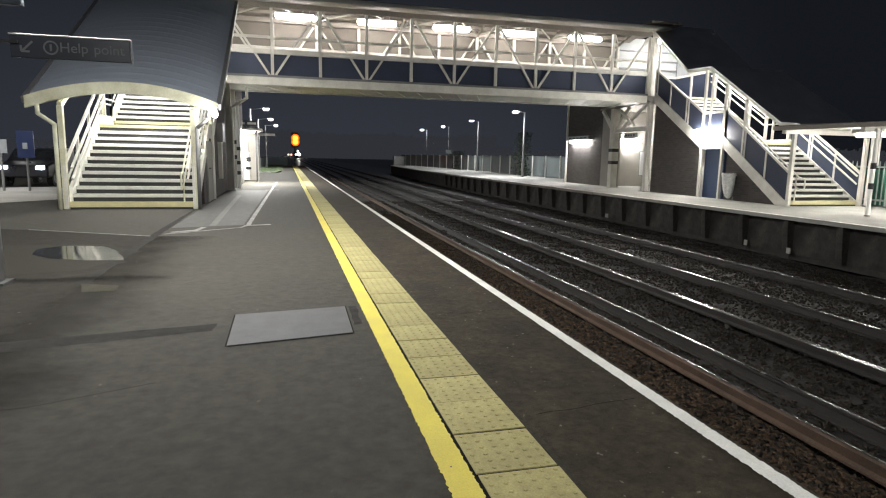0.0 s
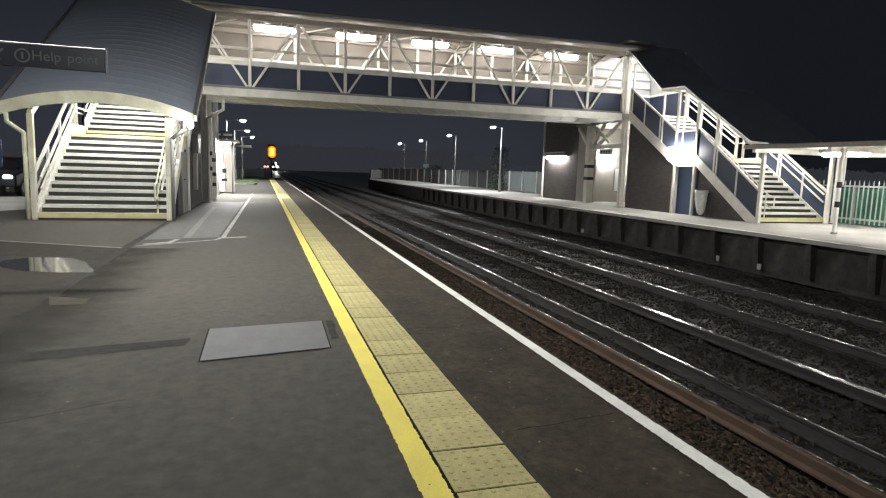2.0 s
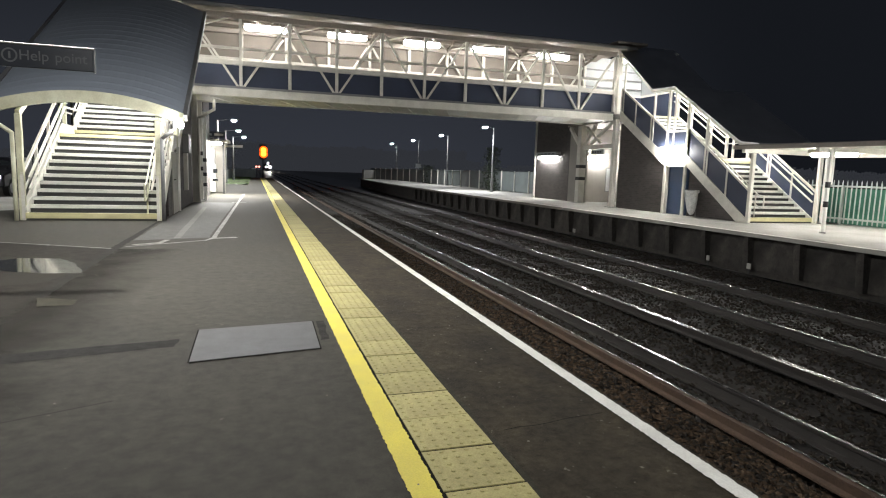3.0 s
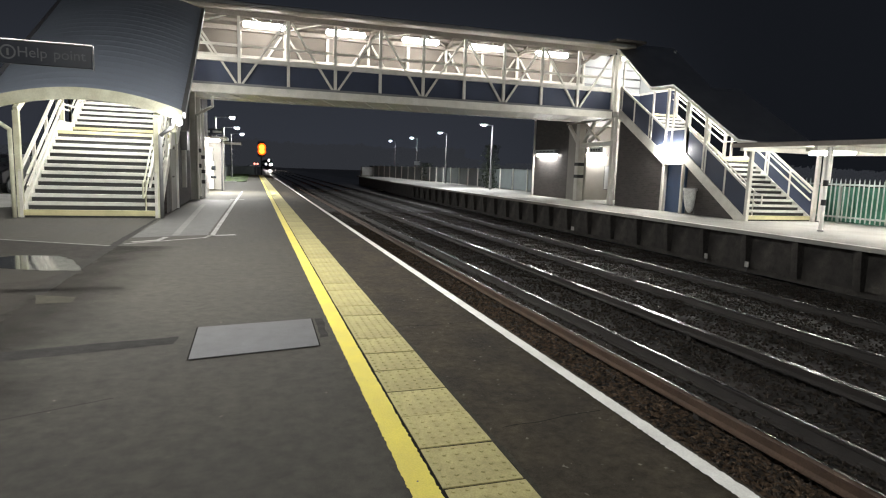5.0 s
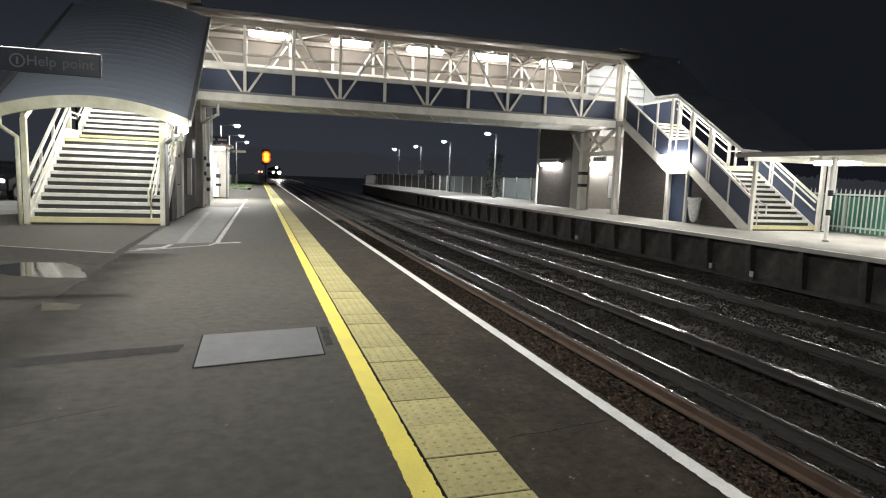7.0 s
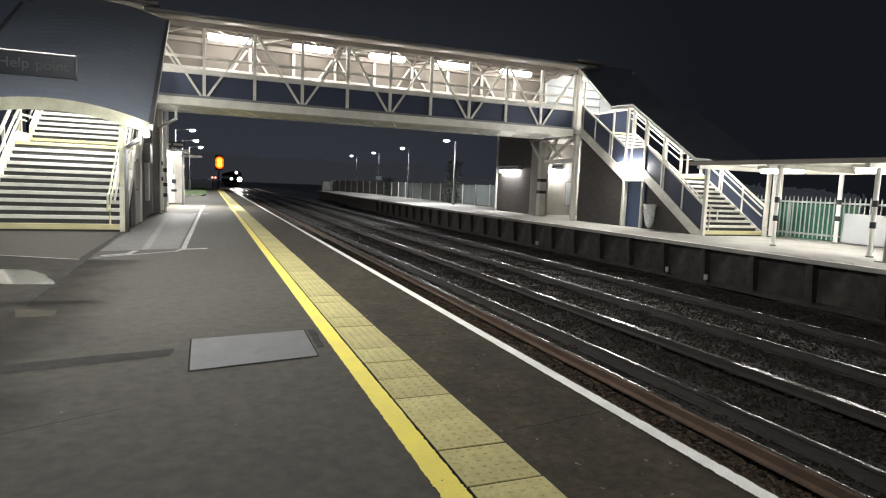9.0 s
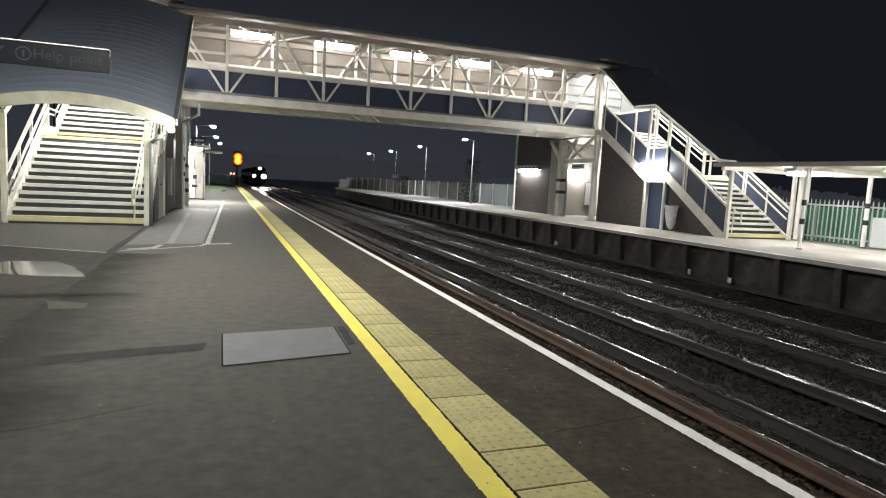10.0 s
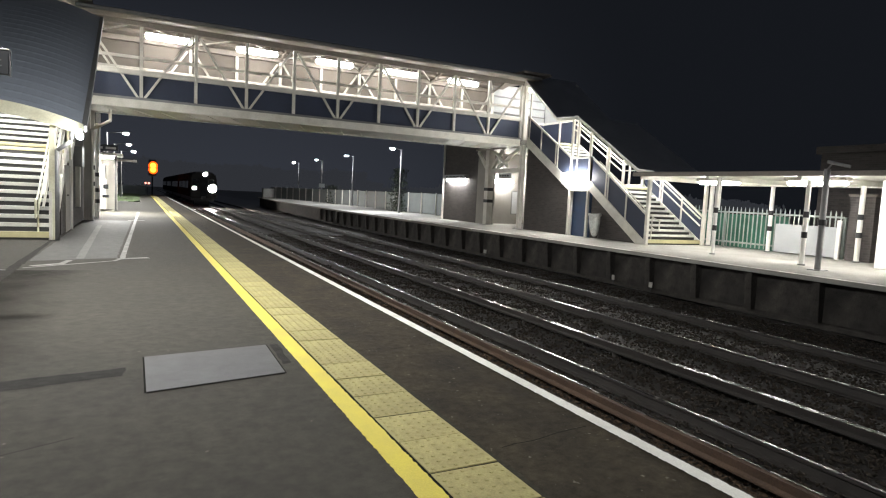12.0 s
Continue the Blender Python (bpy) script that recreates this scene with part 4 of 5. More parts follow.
prism(bm, [(20.4, FZ), (20.4, 3.56), (17.05, 1.76), (17.05, FZ)], "x", 14.74, 14.94)
prism(bm, [(15.75, FZ), (15.75, 1.74), (13.05, 0.14), (13.05, FZ)], "x", 14.74, 14.94)
bx(bm, 14.74, 14.94, 15.75, 17.05, 1.70, 1.78)
structure("wall_under_stairs", bm, BRICK, "dark brick wall below the far stairs", "wall")
door = thing("door", (14.8, 16.5, FZ), "blue painted steel door below the stair landing", "door")
part("leaf", boxes((14.80, 14.85, 15.98, 17.0, FZ, 1.68)), BLUE_DOOR, door, bevel=0.006)
part("frame", boxes((14.72, 14.84, 17.0, 17.12, FZ, 1.74)), STEEL, door, bevel=0.006)
part("frame", boxes((14.76, 14.84, 15.88, 15.98, FZ, 1.70)), BLUE_DOOR, door)
bm = bmesh.new()
rod(bm, (14.80, 16.86, 0.84), (14.74, 16.86, 0.84), 0.012, 8)
rod(bm, (14.745, 16.86, 0.84), (14.745, 16.74, 0.84), 0.011, 8)
part("handle", bm, RAILHEAD, door)
lamp = thing("bulkhead_lamp", (14.6, 16.65, 2.25), "very bright white bulkhead lamp above the blue door", "lamp")
part("diffuser", boxes((14.46, 14.64, 15.88, 17.42, 2.05, 2.42)), BULK, lamp, bevel=0.06)
part("housing", boxes((14.64, 14.68, 15.84, 17.46, 2.02, 2.46)), STEEL, lamp)
bagb = thing("litter_bag", (14.62, 15.2, FZ), "translucent litter bag hanging from a hoop stand", "litter bag")
bm = bmesh.new()
rows = []
for z, r in ((0.84, 0.28), (0.76, 0.29), (0.72, 0.245), (0.5, 0.235), (0.2, 0.19), (0.02, 0.13), (-0.06, 0.05)):
    rows.append([bm.verts.new((14.45 + 0.8 * r * math.cos(a * math.tau / 14) * (1 + 0.09 * math.sin(a * 5 + z * 4)), 15.2 - (0.82 - z) * 0.05 + r * math.sin(a * math.tau / 14), z)) for a in range(14)])
for ra, rb in zip(rows, rows[1:]):
    for k in range(14):
        bm.faces.new((ra[k], ra[(k + 1) % 14], rb[(k + 1) % 14], rb[k]))
bm.faces.new(rows[-1])
part("bag", bm, BAG, bagb, smooth=True)
bm = bmesh.new()
for k in range(16):
    a, b2 = k * math.tau / 16, (k + 1) * math.tau / 16
    rod(bm, (14.45 + 0.22 * math.cos(a), 15.2 + 0.27 * math.sin(a), 0.83), (14.45 + 0.22 * math.cos(b2), 15.2 + 0.27 * math.sin(b2), 0.83), 0.014, 6)
rod(bm, (14.68, 15.2, FZ), (14.68, 15.2, 0.83), 0.02, 8)
part("hoop", bm, GREY_STEEL, bagb)

structure("lift_tower_wall", boxes((15.2, 18.6, 25.6, 29.6, FZ, 4.9)), BRICK, "dark brick lift tower beside the footbridge", "wall")
structure("lobby_pier", boxes((15.15, 15.6, 24.5, 25.6, FZ, 3.72)), RENDER, "pale rendered pier beside the lobby", "wall")
structure("lobby_wall_back", boxes((17.9, 18.1, 20.4, 25.6, FZ, 3.7)), RENDER, "grey rendered back wall of the lobby", "wall")
structure("lobby_wall_end", boxes((15.6, 17.9, 25.4, 25.6, FZ, 3.7)), RENDER, "pale end wall of the lit lobby", "wall")
structure("lobby_wall_near", boxes((14.94, 17.9, 20.3, 20.45, FZ, 3.5)), BRICK, "brick wall between lobby and stairs", "wall")
structure("lobby_ceiling", boxes((14.9, 18.0, 20.45, 25.5, 3.72, 3.8)), SOFFIT, "pale lobby ceiling", "ceiling")
lamp = thing("bulkhead_lamp", (16.9, 25.2, 2.2), "bright white lamp on the lobby wall", "lamp")
part("diffuser", boxes((16.1, 17.2, 25.18, 25.36, 2.08, 2.30)), BULK_LOBBY, lamp, bevel=0.05)
part("housing", boxes((16.04, 17.26, 25.35, 25.40, 2.04, 2.34)), STEEL, lamp)
poster = thing("poster", (17.48, 25.38, 1.0), "white framed notice on the lobby wall", "poster")
part("sheet", boxes((17.30, 17.66, 25.35, 25.37, 0.45, 1.65)), SIGN_WHITE, poster)
part("frame", boxes((17.26, 17.70, 25.37, 25.395, 0.40, 1.70)), GREY_STEEL, poster)
sg = thing("hanging_sign", (14.9, 22.6, 2.4), "grey sign hanging over the lobby entrance", "sign")
part("board", boxes((14.84, 14.94, 21.9, 23.0, 2.26, 2.50)), HOARD, sg, bevel=0.01)
for k in range(4):
    part("lettering", boxes((14.825, 14.838, 22.05 + 0.22 * k, 22.19 + 0.22 * k, 2.34, 2.42)), DARK_STEEL, sg)
lamp = thing("bulkhead_lamp", (15.1, 28.0, 2.3), "white strip lamp with a grey hood on the lift tower", "lamp")
part("diffuser", boxes((14.98, 15.18, 26.9, 29.0, 2.12, 2.26)), BULK_SOFT, lamp, bevel=0.03)
part("hood", boxes((14.94, 15.2, 26.65, 29.3, 2.27, 2.50)), GREY_STEEL, lamp, bevel=0.02)
part("sign_panel", boxes((14.925, 14.938, 26.75, 29.2, 2.30, 2.47)), HOARD, lamp)
for k in range(5):
    part("lettering", boxes((14.915, 14.923, 26.9 + 0.44 * k, 27.2 + 0.44 * k, 2.35, 2.42)), DARK_STEEL, lamp)
pipe = thing("downpipe", (15.15, 29.65, FZ), "pale downpipe at the corner of the lift tower", "pipe", "downpipes")
part("pipe", made(rod, (15.14, 29.66, FZ), (15.14, 29.66, 4.9), 0.06), STEEL, pipe)

# ---- far platform canopy, fences ----
def can_z(y):
    return 2.185 - (12.5 - y) * 0.007


can = thing("platform_canopy", (15.6, 5.0, FZ), "flat pale platform canopy on white posts", "canopy")


def canopy_slab(x0, x1, lo, hi):
    bm = bmesh.new()
    prism(bm, [(y, can_z(y) + d) for y, d in ((-14, lo), (12.55, lo), (12.55, hi), (-14, hi))], "x", x0, x1)
    return bm


part("ceiling", canopy_slab(13.8, 17.9, 0.06, 0.10), STEEL, can)
part("roof", canopy_slab(13.76, 17.95, 0.10, 0.16), DARK_STEEL, can)
part("fascia", canopy_slab(13.68, 13.76, 0.02, 0.14), SOFFIT, can)
part("rear_beam", canopy_slab(17.55, 17.70, -0.10, 0.06), STEEL, can)
for y in (-11, -8, -5, -2, 1.0, 4.0, 6.8, 9.6, 12.2):
    part("cross_beam", boxes((13.76, 17.8, y - 0.06, y + 0.06, can_z(y) - 0.08, can_z(y) + 0.06)), STEEL, can)


def banded_post(x, y, r, top, material=WHITE_WALL, bands=True, label="white canopy post with black bands"):
    p = thing("canopy_post", (x, y, FZ), label, "post", "canopy posts")
    part("shaft", made(rod, (x, y, FZ), (x, y, top), r, 14), material, p, smooth=False)
    part("foot", made(rod, (x, y, FZ), (x, y, FZ + 0.04), r * 1.5, 14), GREY_STEEL, p)
    if bands:
        for z in (0.72, 1.25):
            part("band", made(rod, (x, y, FZ + z), (x, y, FZ + z + 0.16), r + 0.012, 14), DARK_STEEL, p)
    return p


banded_post(14.14, 9.5, 0.055, can_z(9.3))
banded_post(14.2, 6.8, 0.06, can_z(6.8))
banded_post(17.72, 10.2, 0.065, can_z(9.9) - 0.1)
banded_post(17.5, 7.25, 0.07, can_z(6.9) + 0.05)
banded_post(17.60, 12.5, 0.08, 2.30, bands=False, label="white canopy post beside the stairs")
banded_post(14.2, 4.2, 0.06, can_z(4.2))
banded_post(16.4, 3.2, 0.10, can_z(3.2) + 0.05)
pl = thing("wide_pier", (16.2, 5.55, FZ), "broad white painted canopy pier", "pier")
part("shaft", boxes((16.0, 16.5, 5.4, 6.0, FZ, can_z(5.5) + 0.05)), WHITE_WALL, pl, bevel=0.02)
cc = thing("camera_pole", (13.36, 5.87, FZ), "grey steel pole carrying a surveillance camera", "pole")
part("shaft", made(rod, (13.36, 5.87, FZ), (13.36, 5.87, 2.30), 0.07, 14), GREY_STEEL, cc)
part("base_plate", boxes((13.20, 13.52, 5.71, 6.03, FZ, FZ + 0.02)), GREY_STEEL, cc)
for z in (0.95,):
    part("band", made(rod, (13.36, 5.87, z), (13.36, 5.87, z + 0.14), 0.10, 14), DARK_STEEL, cc)
bm = bmesh.new()
beam(bm, (13.20, 5.80, 2.46), (13.38, 5.36, 2.34), 0.075, 0.08)
part("camera_housing", bm, GREY_STEEL, cc, bevel=0.015)
part("camera_bracket", made(rod, (13.36, 5.87, 2.28), (13.26, 5.70, 2.43), 0.02, 8), GREY_STEEL, cc)
for xc, y0, y1 in ((15.4, 9.75, 11.2), (15.0, 6.3, 7.9), (15.0, 3.0, 4.6), (15.0, -0.5, 1.1), (15.0, -4.0, -2.4)):
    lamp = thing("tube_lamp", (xc, (y0 + y1) / 2, 2.3), "bright fluorescent batten under the platform canopy", "lamp", "canopy lamps")
    zt = can_z((y0 + y1) / 2)
    part("tube", boxes((xc - 0.08, xc + 0.08, y0, y1, zt - 0.16, zt - 0.05)), TUBE_FAR, lamp, bevel=0.04)
    part("housing", boxes((xc - 0.16, xc + 0.16, y0 - 0.03, y1 + 0.03, zt - 0.05, zt + 0.06)), STEEL, lamp)
bm = bmesh.new()
rod(bm, (14.25, 9.5, 1.2), (14.25, 9.5, 2.15), 0.035)
rod(bm, (14.25, 9.5, 2.13), (14.9, 9.6, 2.36), 0.035)
pipe = thing("downpipe", (14.25, 9.5, 1.2), "white canopy rainwater pipe", "pipe", "downpipes")
part("pipe", bm, WHITE_WALL, pipe)

# palisade fence with a green sheet fence behind it
pale = bmesh.new()
prism(pale, [(-0.019, 0.06), (0.019, 0.06), (0.019, 1.40), (0.0, 1.49), (-0.019, 1.40)], "x", -0.008, 0.008)
bmesh.ops.recalc_face_normals(pale, faces=pale.faces)
pale_mesh = bpy.data.meshes.new("pale")
pale.to_mesh(pale_mesh)
pale.free()
pale_mesh.materials.append(PALE_GREEN)


def palisade(x, y0, y1):
    f = thing("palisade_fence", (x, y0, FZ), "pale galvanised palisade fence with pointed pales", "fence")
    for z in (0.18, 1.26):
        part("rail", boxes((x + 0.01, x + 0.06, y0, y1, FZ + z, FZ + z + 0.06)), PALE_GREEN, f)
    n = int((y1 - y0) / 0.165)
    for k in range(n):
        o = new("pale", pale_mesh)
        o.parent = f
        o.location = (0, 0.07 + k * 0.165, 0)
    for y in (y0, (y0 + y1) / 2, y1):
        part("post", boxes((x + 0.06, x + 0.14, y - 0.04, y + 0.04, FZ, FZ + 1.3)), PALE_GREEN, f)
    return f


palisade(18.0, 8.0, 16.5)
gs = thing("sheet_fence", (18.6, 12, FZ), "green corrugated sheet fence behind the palisade", "fence")
for k in range(40):
    y = 10.1 + 0.2 * k
    part("sheet", boxes((18.55 + 0.02 * (k % 2), 18.58 + 0.02 * (k % 2), y, y + 0.2, FZ, FZ + 1.22)), GREEN, gs)
wb = thing("white_hoarding", (17.85, 8.8, FZ), "plain white hoarding panel fixed before the palisade", "panel")
part("panel", boxes((17.82, 17.86, 8.06, 10.06, FZ + 0.05, FZ + 0.98)), HOARD, wb)
part("post", boxes((17.78, 17.86, 7.94, 8.05, FZ, FZ + 1.2)), WHITE_WALL, wb)
bp = thing("brick_pier", (17.8, 7.2, FZ), "old brick gate pier", "pier")
part("shaft", boxes((17.9, 18.35, 7.1, 7.8, FZ, 1.80)), BRICK, bp)
part("cap", boxes((17.85, 18.4, 7.05, 7.84, 1.80, 1.87)), CONCRETE, bp)
structure("yard_wall", boxes((18.3, 18.5, -14, 6.6, FZ, 1.9)), BRICK, "dark brick wall behind the far platform", "wall")

# far sheet fence beyond the lift tower
ff = thing("boundary_fence", (17.3, 30, FZ), "grey galvanised boundary fence with posts", "fence")
fl_pts = [(17.3, 30), (17.5, 45), (17.6, 60), (16.6, 72), (15.4, 84)]
for (xa, ya), (xb, yb) in zip(fl_pts, fl_pts[1:]):
    n = max(1, round((yb - ya) / 2.4))
    for k in range(n):
        a = Vector((xa + (xb - xa) * k / n, ya + (yb - ya) * k / n, 0))
        b = Vector((xa + (xb - xa) * (k + 1) / n, ya + (yb - ya) * (k + 1) / n, 0))
        bm = bmesh.new()
        beam(bm, (a.x, a.y, 0.62), (b.x, b.y, 0.62), 0.04, 1.40)
        part("sheet", bm, GALV, ff)
        bm = bmesh.new()
        beam(bm, (a.x - 0.03, a.y, 1.35), (b.x - 0.03, b.y, 1.35), 0.06, 0.06)
        part("rail", bm, GALV, ff)
        part("post", boxes((a.x - 0.09, a.x - 0.02, a.y - 0.035, a.y + 0.035, FZ, 1.42)), STEEL, ff)

# fence at the near platform's far end
LIFT = 0.0
nf = thing("boundary_fence", (-4, 62, 0), "dark boundary fence behind the grass verge", "fence")
part("sheet", boxes((-9.0, -0.6, 74.0, 74.1, -0.2, 1.0)), GALV, nf)
part("sheet", boxes((-3.3, -3.2, 45.0, 74.0, 0, 0.95)), GALV, nf)


# ---- lamps on posts ----
def street_lamp(x, y, z0, top, arm, box_z=None):
    p = thing("street_lamp", (x, y, z0), "grey platform lamp post with a bright white lamp head", "lamp post", "platform lamps")
    # arms, hoods and near posts use darker steel so they look dimly lit
    part("post", made(rod, (x, y, z0), (x, y, top), 0.085, 12, 0.05), GREY_STEEL if arm < 0 else POST_STEEL, p)
    part("base", made(rod, (x, y, z0), (x, y, z0 + 1.0), 0.11, 12), GREY_STEEL, p)
    part("arm", made(rod, (x, y, top - 0.04), (x + arm * 0.75, y, top + 0.05), 0.02, 8), POST_STEEL, p)
    part("hood", boxes((x + arm - 0.26, x + arm + 0.26, y - 0.16, y + 0.16, top + 0.03, top + 0.12)), POST_STEEL, p, bevel=0.03)
    part("lens", boxes((x + arm - 0.13, x + arm + 0.13, y - 0.12, y + 0.12, top - 0.06, top + 0.03)), LAMP_HEAD, p, bevel=0.02)
    if box_z:
        part("notice", boxes((x - 0.35, x + 0.35, y - 0.14, y - 0.10, box_z, box_z + 0.45)), SIGN_WHITE, p)
    return p


LIFT = FAR_LIFT
for x, y, top, box_z in FAR_LAMPS:
    street_lamp(x, y, FZ, top, -0.70, box_z)
LIFT = 0.0
for x, y, top in ((-2.89, 36, 4.07), (-2.86, 46, 4.0), (-2.64, 56, 3.98)):
    street_lamp(x, y, 0, top, 0.95)
# posts out of view; the forecourt one is added to brighten its paving
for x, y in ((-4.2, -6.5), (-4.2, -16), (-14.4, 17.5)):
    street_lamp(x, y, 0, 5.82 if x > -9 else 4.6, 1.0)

# ---- wall, door and clutter beside the near stairs ----
bm = bmesh.new()
prism(bm, [(14.4, 0), (14.4, 0.62), (16.0, 1.8), (17.2, 1.82), (20.4, 3.85), (21.4, 3.9), (21.4, 0)], "x", -3.12, -2.98)
structure("wall_near_stairs", bm, BRICK, "dark brick wall below the near stairs", "wall")
structure("near_lift_wall", boxes((-5.6, -2.75, 23.6, 27.0, 0, 4.9)), BRICK, "dark brick wall behind the near bridge column", "wall")
dr = thing("door", (-2.95, 15.9, 0), "grey steel door in the wall below the stairs", "door")
part("leaf", boxes((-2.98, -2.95, 15.2, 16.4, 0, 1.72)), RENDER, dr)
part("frame", boxes((-2.98, -2.90, 16.4, 16.5, 0, 1.9)), WHITE_WALL, dr)
part("handle", made(rod, (-2.93, 15.4, 0.95), (-2.93, 15.6, 0.95), 0.02, 8), RAILHEAD, dr)
bxs = thing("junction_box", (-2.9, 18.3, 1.9), "grey electrical box with a cable duct below", "electrical box")
part("box", boxes((-2.98, -2.78, 17.9, 18.7, 1.75, 2.35)), GREY_STEEL, bxs, bevel=0.01)
part("duct", boxes((-2.98, -2.86, 18.2, 18.45, 0.55, 1.75)), STEEL, bxs)
lamp = thing("bulkhead_lamp", (-2.45, 12.9, 2.31), "round bright white lamp at the end of the arched fascia", "lamp")
bm = bmesh.new()
bmesh.ops.create_uvsphere(bm, u_segments=16, v_segments=10, radius=0.07, matrix=Matrix.Translation((-2.45, 12.66, 2.31)))
part("globe", bm, GLOBE, lamp, smooth=True)
part("bracket", boxes((-2.49, -2.41, 12.70, 12.95, 2.38, 2.48)), STEEL, lamp)
pb = thing("banded_post", (-2.62, 22.2, 0), "white post with black bands beside the bridge column", "post")
part("shaft", made(rod, (-2.62, 22.2, 0), (-2.62, 22.2, 3.4), 0.065, 12), WHITE_WALL, pb)
for z in (0.55, 0.95, 1.5):
    part("band", made(rod, (-2.62, 22.2, z), (-2.62, 22.2, z + 0.14), 0.075, 12), DARK_STEEL, pb)
pipe = thing("downpipe", (-2.5, 20.9, 3.0), "pale rainwater pipe below the bridge deck", "pipe", "downpipes")
bm = bmesh.new()
rod(bm, (-2.15, 20.45, 3.75), (-2.15, 20.45, 3.35), 0.05)
rod(bm, (-2.15, 20.45, 3.38), (-2.7, 20.62, 3.05), 0.05)
rod(bm, (-2.7, 20.62, 3.08), (-2.7, 20.62, 0), 0.05)
part("pipe", bm, STEEL, pipe)

# ticket shelter beyond the bridge
kio = thing("ticket_shelter", (-2.7, 28.9, 0), "small white lit ticket machine shelter with an open front", "shelter")
part("back_wall", boxes((-3.75, -2.2, 30.0, 30.1, 0, 2.5)), RENDER, kio)
part("side_wall", boxes((-3.75, -3.65, 28.4, 30.0, 0, 2.5)), WHITE_WALL, kio)
part("roof", boxes((-3.85, -1.95, 28.2, 30.2, 2.5, 2.62)), WHITE_WALL, kio, bevel=0.02)
part("post", boxes((-2.26, -2.18, 28.4, 28.48, 0, 2.5)), DARK_STEEL, kio)
tm = thing("ticket_machine", (-2.95, 28.9, 0), "white ticket machine with a dark screen", "machine")
part("cabinet", boxes((-3.2, -2.6, 28.6, 29.3, 0.05, 1.45)), SIGN_DIM2, tm, bevel=0.03)
part("top_box", boxes((-3.1, -2.65, 28.65, 29.25, 1.45, 2.1)), GREY_STEEL, tm, bevel=0.02)
part("screen", boxes((-2.72, -2.52, 28.57, 28.60, 1.0, 1.2)), DARK_GLASS, tm)
part("slot", boxes((-2.75, -2.5, 28.57, 28.60, 0.6, 0.72)), DARK_GLASS, tm)
lamp = thing("tube_lamp", (-2.9, 28.9, 2.4), "bright strip light under the shelter roof", "lamp", "shelter lamps")
part("tube", boxes((-3.5, -2.3, 28.35, 28.55, 2.38, 2.48)), BULK_SOFT, lamp, bevel=0.03)
sg = thing("shelter_sign", (-2.7, 28.1, 2.8), "dark sign board above the ticket shelter", "sign")
part("board", boxes((-3.3, -2.1, 28.05, 28.12, 2.68, 2.98)), SIGN_FACE, sg, bevel=0.01)
for x0, x1 in ((-3.2, -3.0), (-2.9, -2.72), (-2.6, -2.2)):
    part("lettering", boxes((x0, x1, 28.035, 28.049, 2.78, 2.88)), SIGN_WHITE, sg)
part("bracket", boxes((-2.75, -2.65, 28.12, 28.5, 2.6, 2.72)), DARK_STEEL, sg)
sg = thing("shelter_sign", (-2.3, 31, 2.4), "pale projecting sign beside the shelter", "sign")
part("board", boxes((-2.41, -1.37, 31.0, 31.08, 2.34, 2.46)), SIGN_DIM2, sg)
part("post", made(rod, (-2.45, 31.04, 0), (-2.45, 31.04, 2.6), 0.04, 8), DARK_STEEL, sg)

# ---- hanging sign and its post ----
def text_mesh(name, body, size, m, material, parent):
    cu = bpy.data.curves.new(name, "FONT")
    cu.body, cu.size, cu.extrude = body, size, 0.002
    ob = new(name, cu)
    ob.matrix_basis = m
    ob.data.materials.append(material)
    dg = bpy.context.evaluated_depsgraph_get()
    me = bpy.data.meshes.new_from_object(ob.evaluated_get(dg))
    bpy.data.objects.remove(ob)
    o = new(name, me)
    o.parent = parent
    o.matrix_parent_inverse = parent.matrix_basis.inverted()
    o.matrix_basis = m
    return o


SX0, SX1, SY, SZ0, SZ1 = -3.58, -2.43, 4.4, 2.36, 2.59
hs = thing("direction_sign", ((SX0 + SX1) / 2, SY, SZ0), "dark direction sign with dimmed white lettering and a lit top edge", "sign")
part("board", boxes((SX0, SX1, SY, SY + 0.05, SZ0, SZ1)), SIGN_FACE, hs, bevel=0.006)
part("top_trim", boxes((SX0 - 0.01, SX1 + 0.01, SY - 0.010, SY + 0.06, SZ1, SZ1 + 0.016)), WHITE_WALL, hs, bevel=0.004)
part("end_trim", boxes((SX1, SX1 + 0.012, SY - 0.010, SY + 0.055, SZ0 - 0.01, SZ1)), SIGN_FACE, hs)
text_mesh("lettering", "Help", 0.145, pose(SX0 + 0.46, SY - 0.004, SZ0 + 0.075, 90, 0, 0), SIGN_DIM, hs)
text_mesh("lettering", "point", 0.145, pose(SX0 + 0.79, SY - 0.004, SZ0 + 0.075, 90, 0, 0), SIGN_DIM, hs)
bm = bmesh.new()
beam(bm, (SX0 + 0.21, SY - 0.004, SZ0 + 0.17), (SX0 + 0.11, SY - 0.004, SZ0 + 0.07), 0.02, 0.004, (0, 1, 0))
beam(bm, (SX0 + 0.10, SY - 0.004, SZ0 + 0.065), (SX0 + 0.10, SY - 0.004, SZ0 + 0.125), 0.02, 0.004, (0, 1, 0))
beam(bm, (SX0 + 0.10, SY - 0.004, SZ0 + 0.065), (SX0 + 0.18, SY - 0.004, SZ0 + 0.065), 0.02, 0.004, (0, 1, 0))
part("arrow", bm, SIGN_DIM, hs)
bm = bmesh.new()
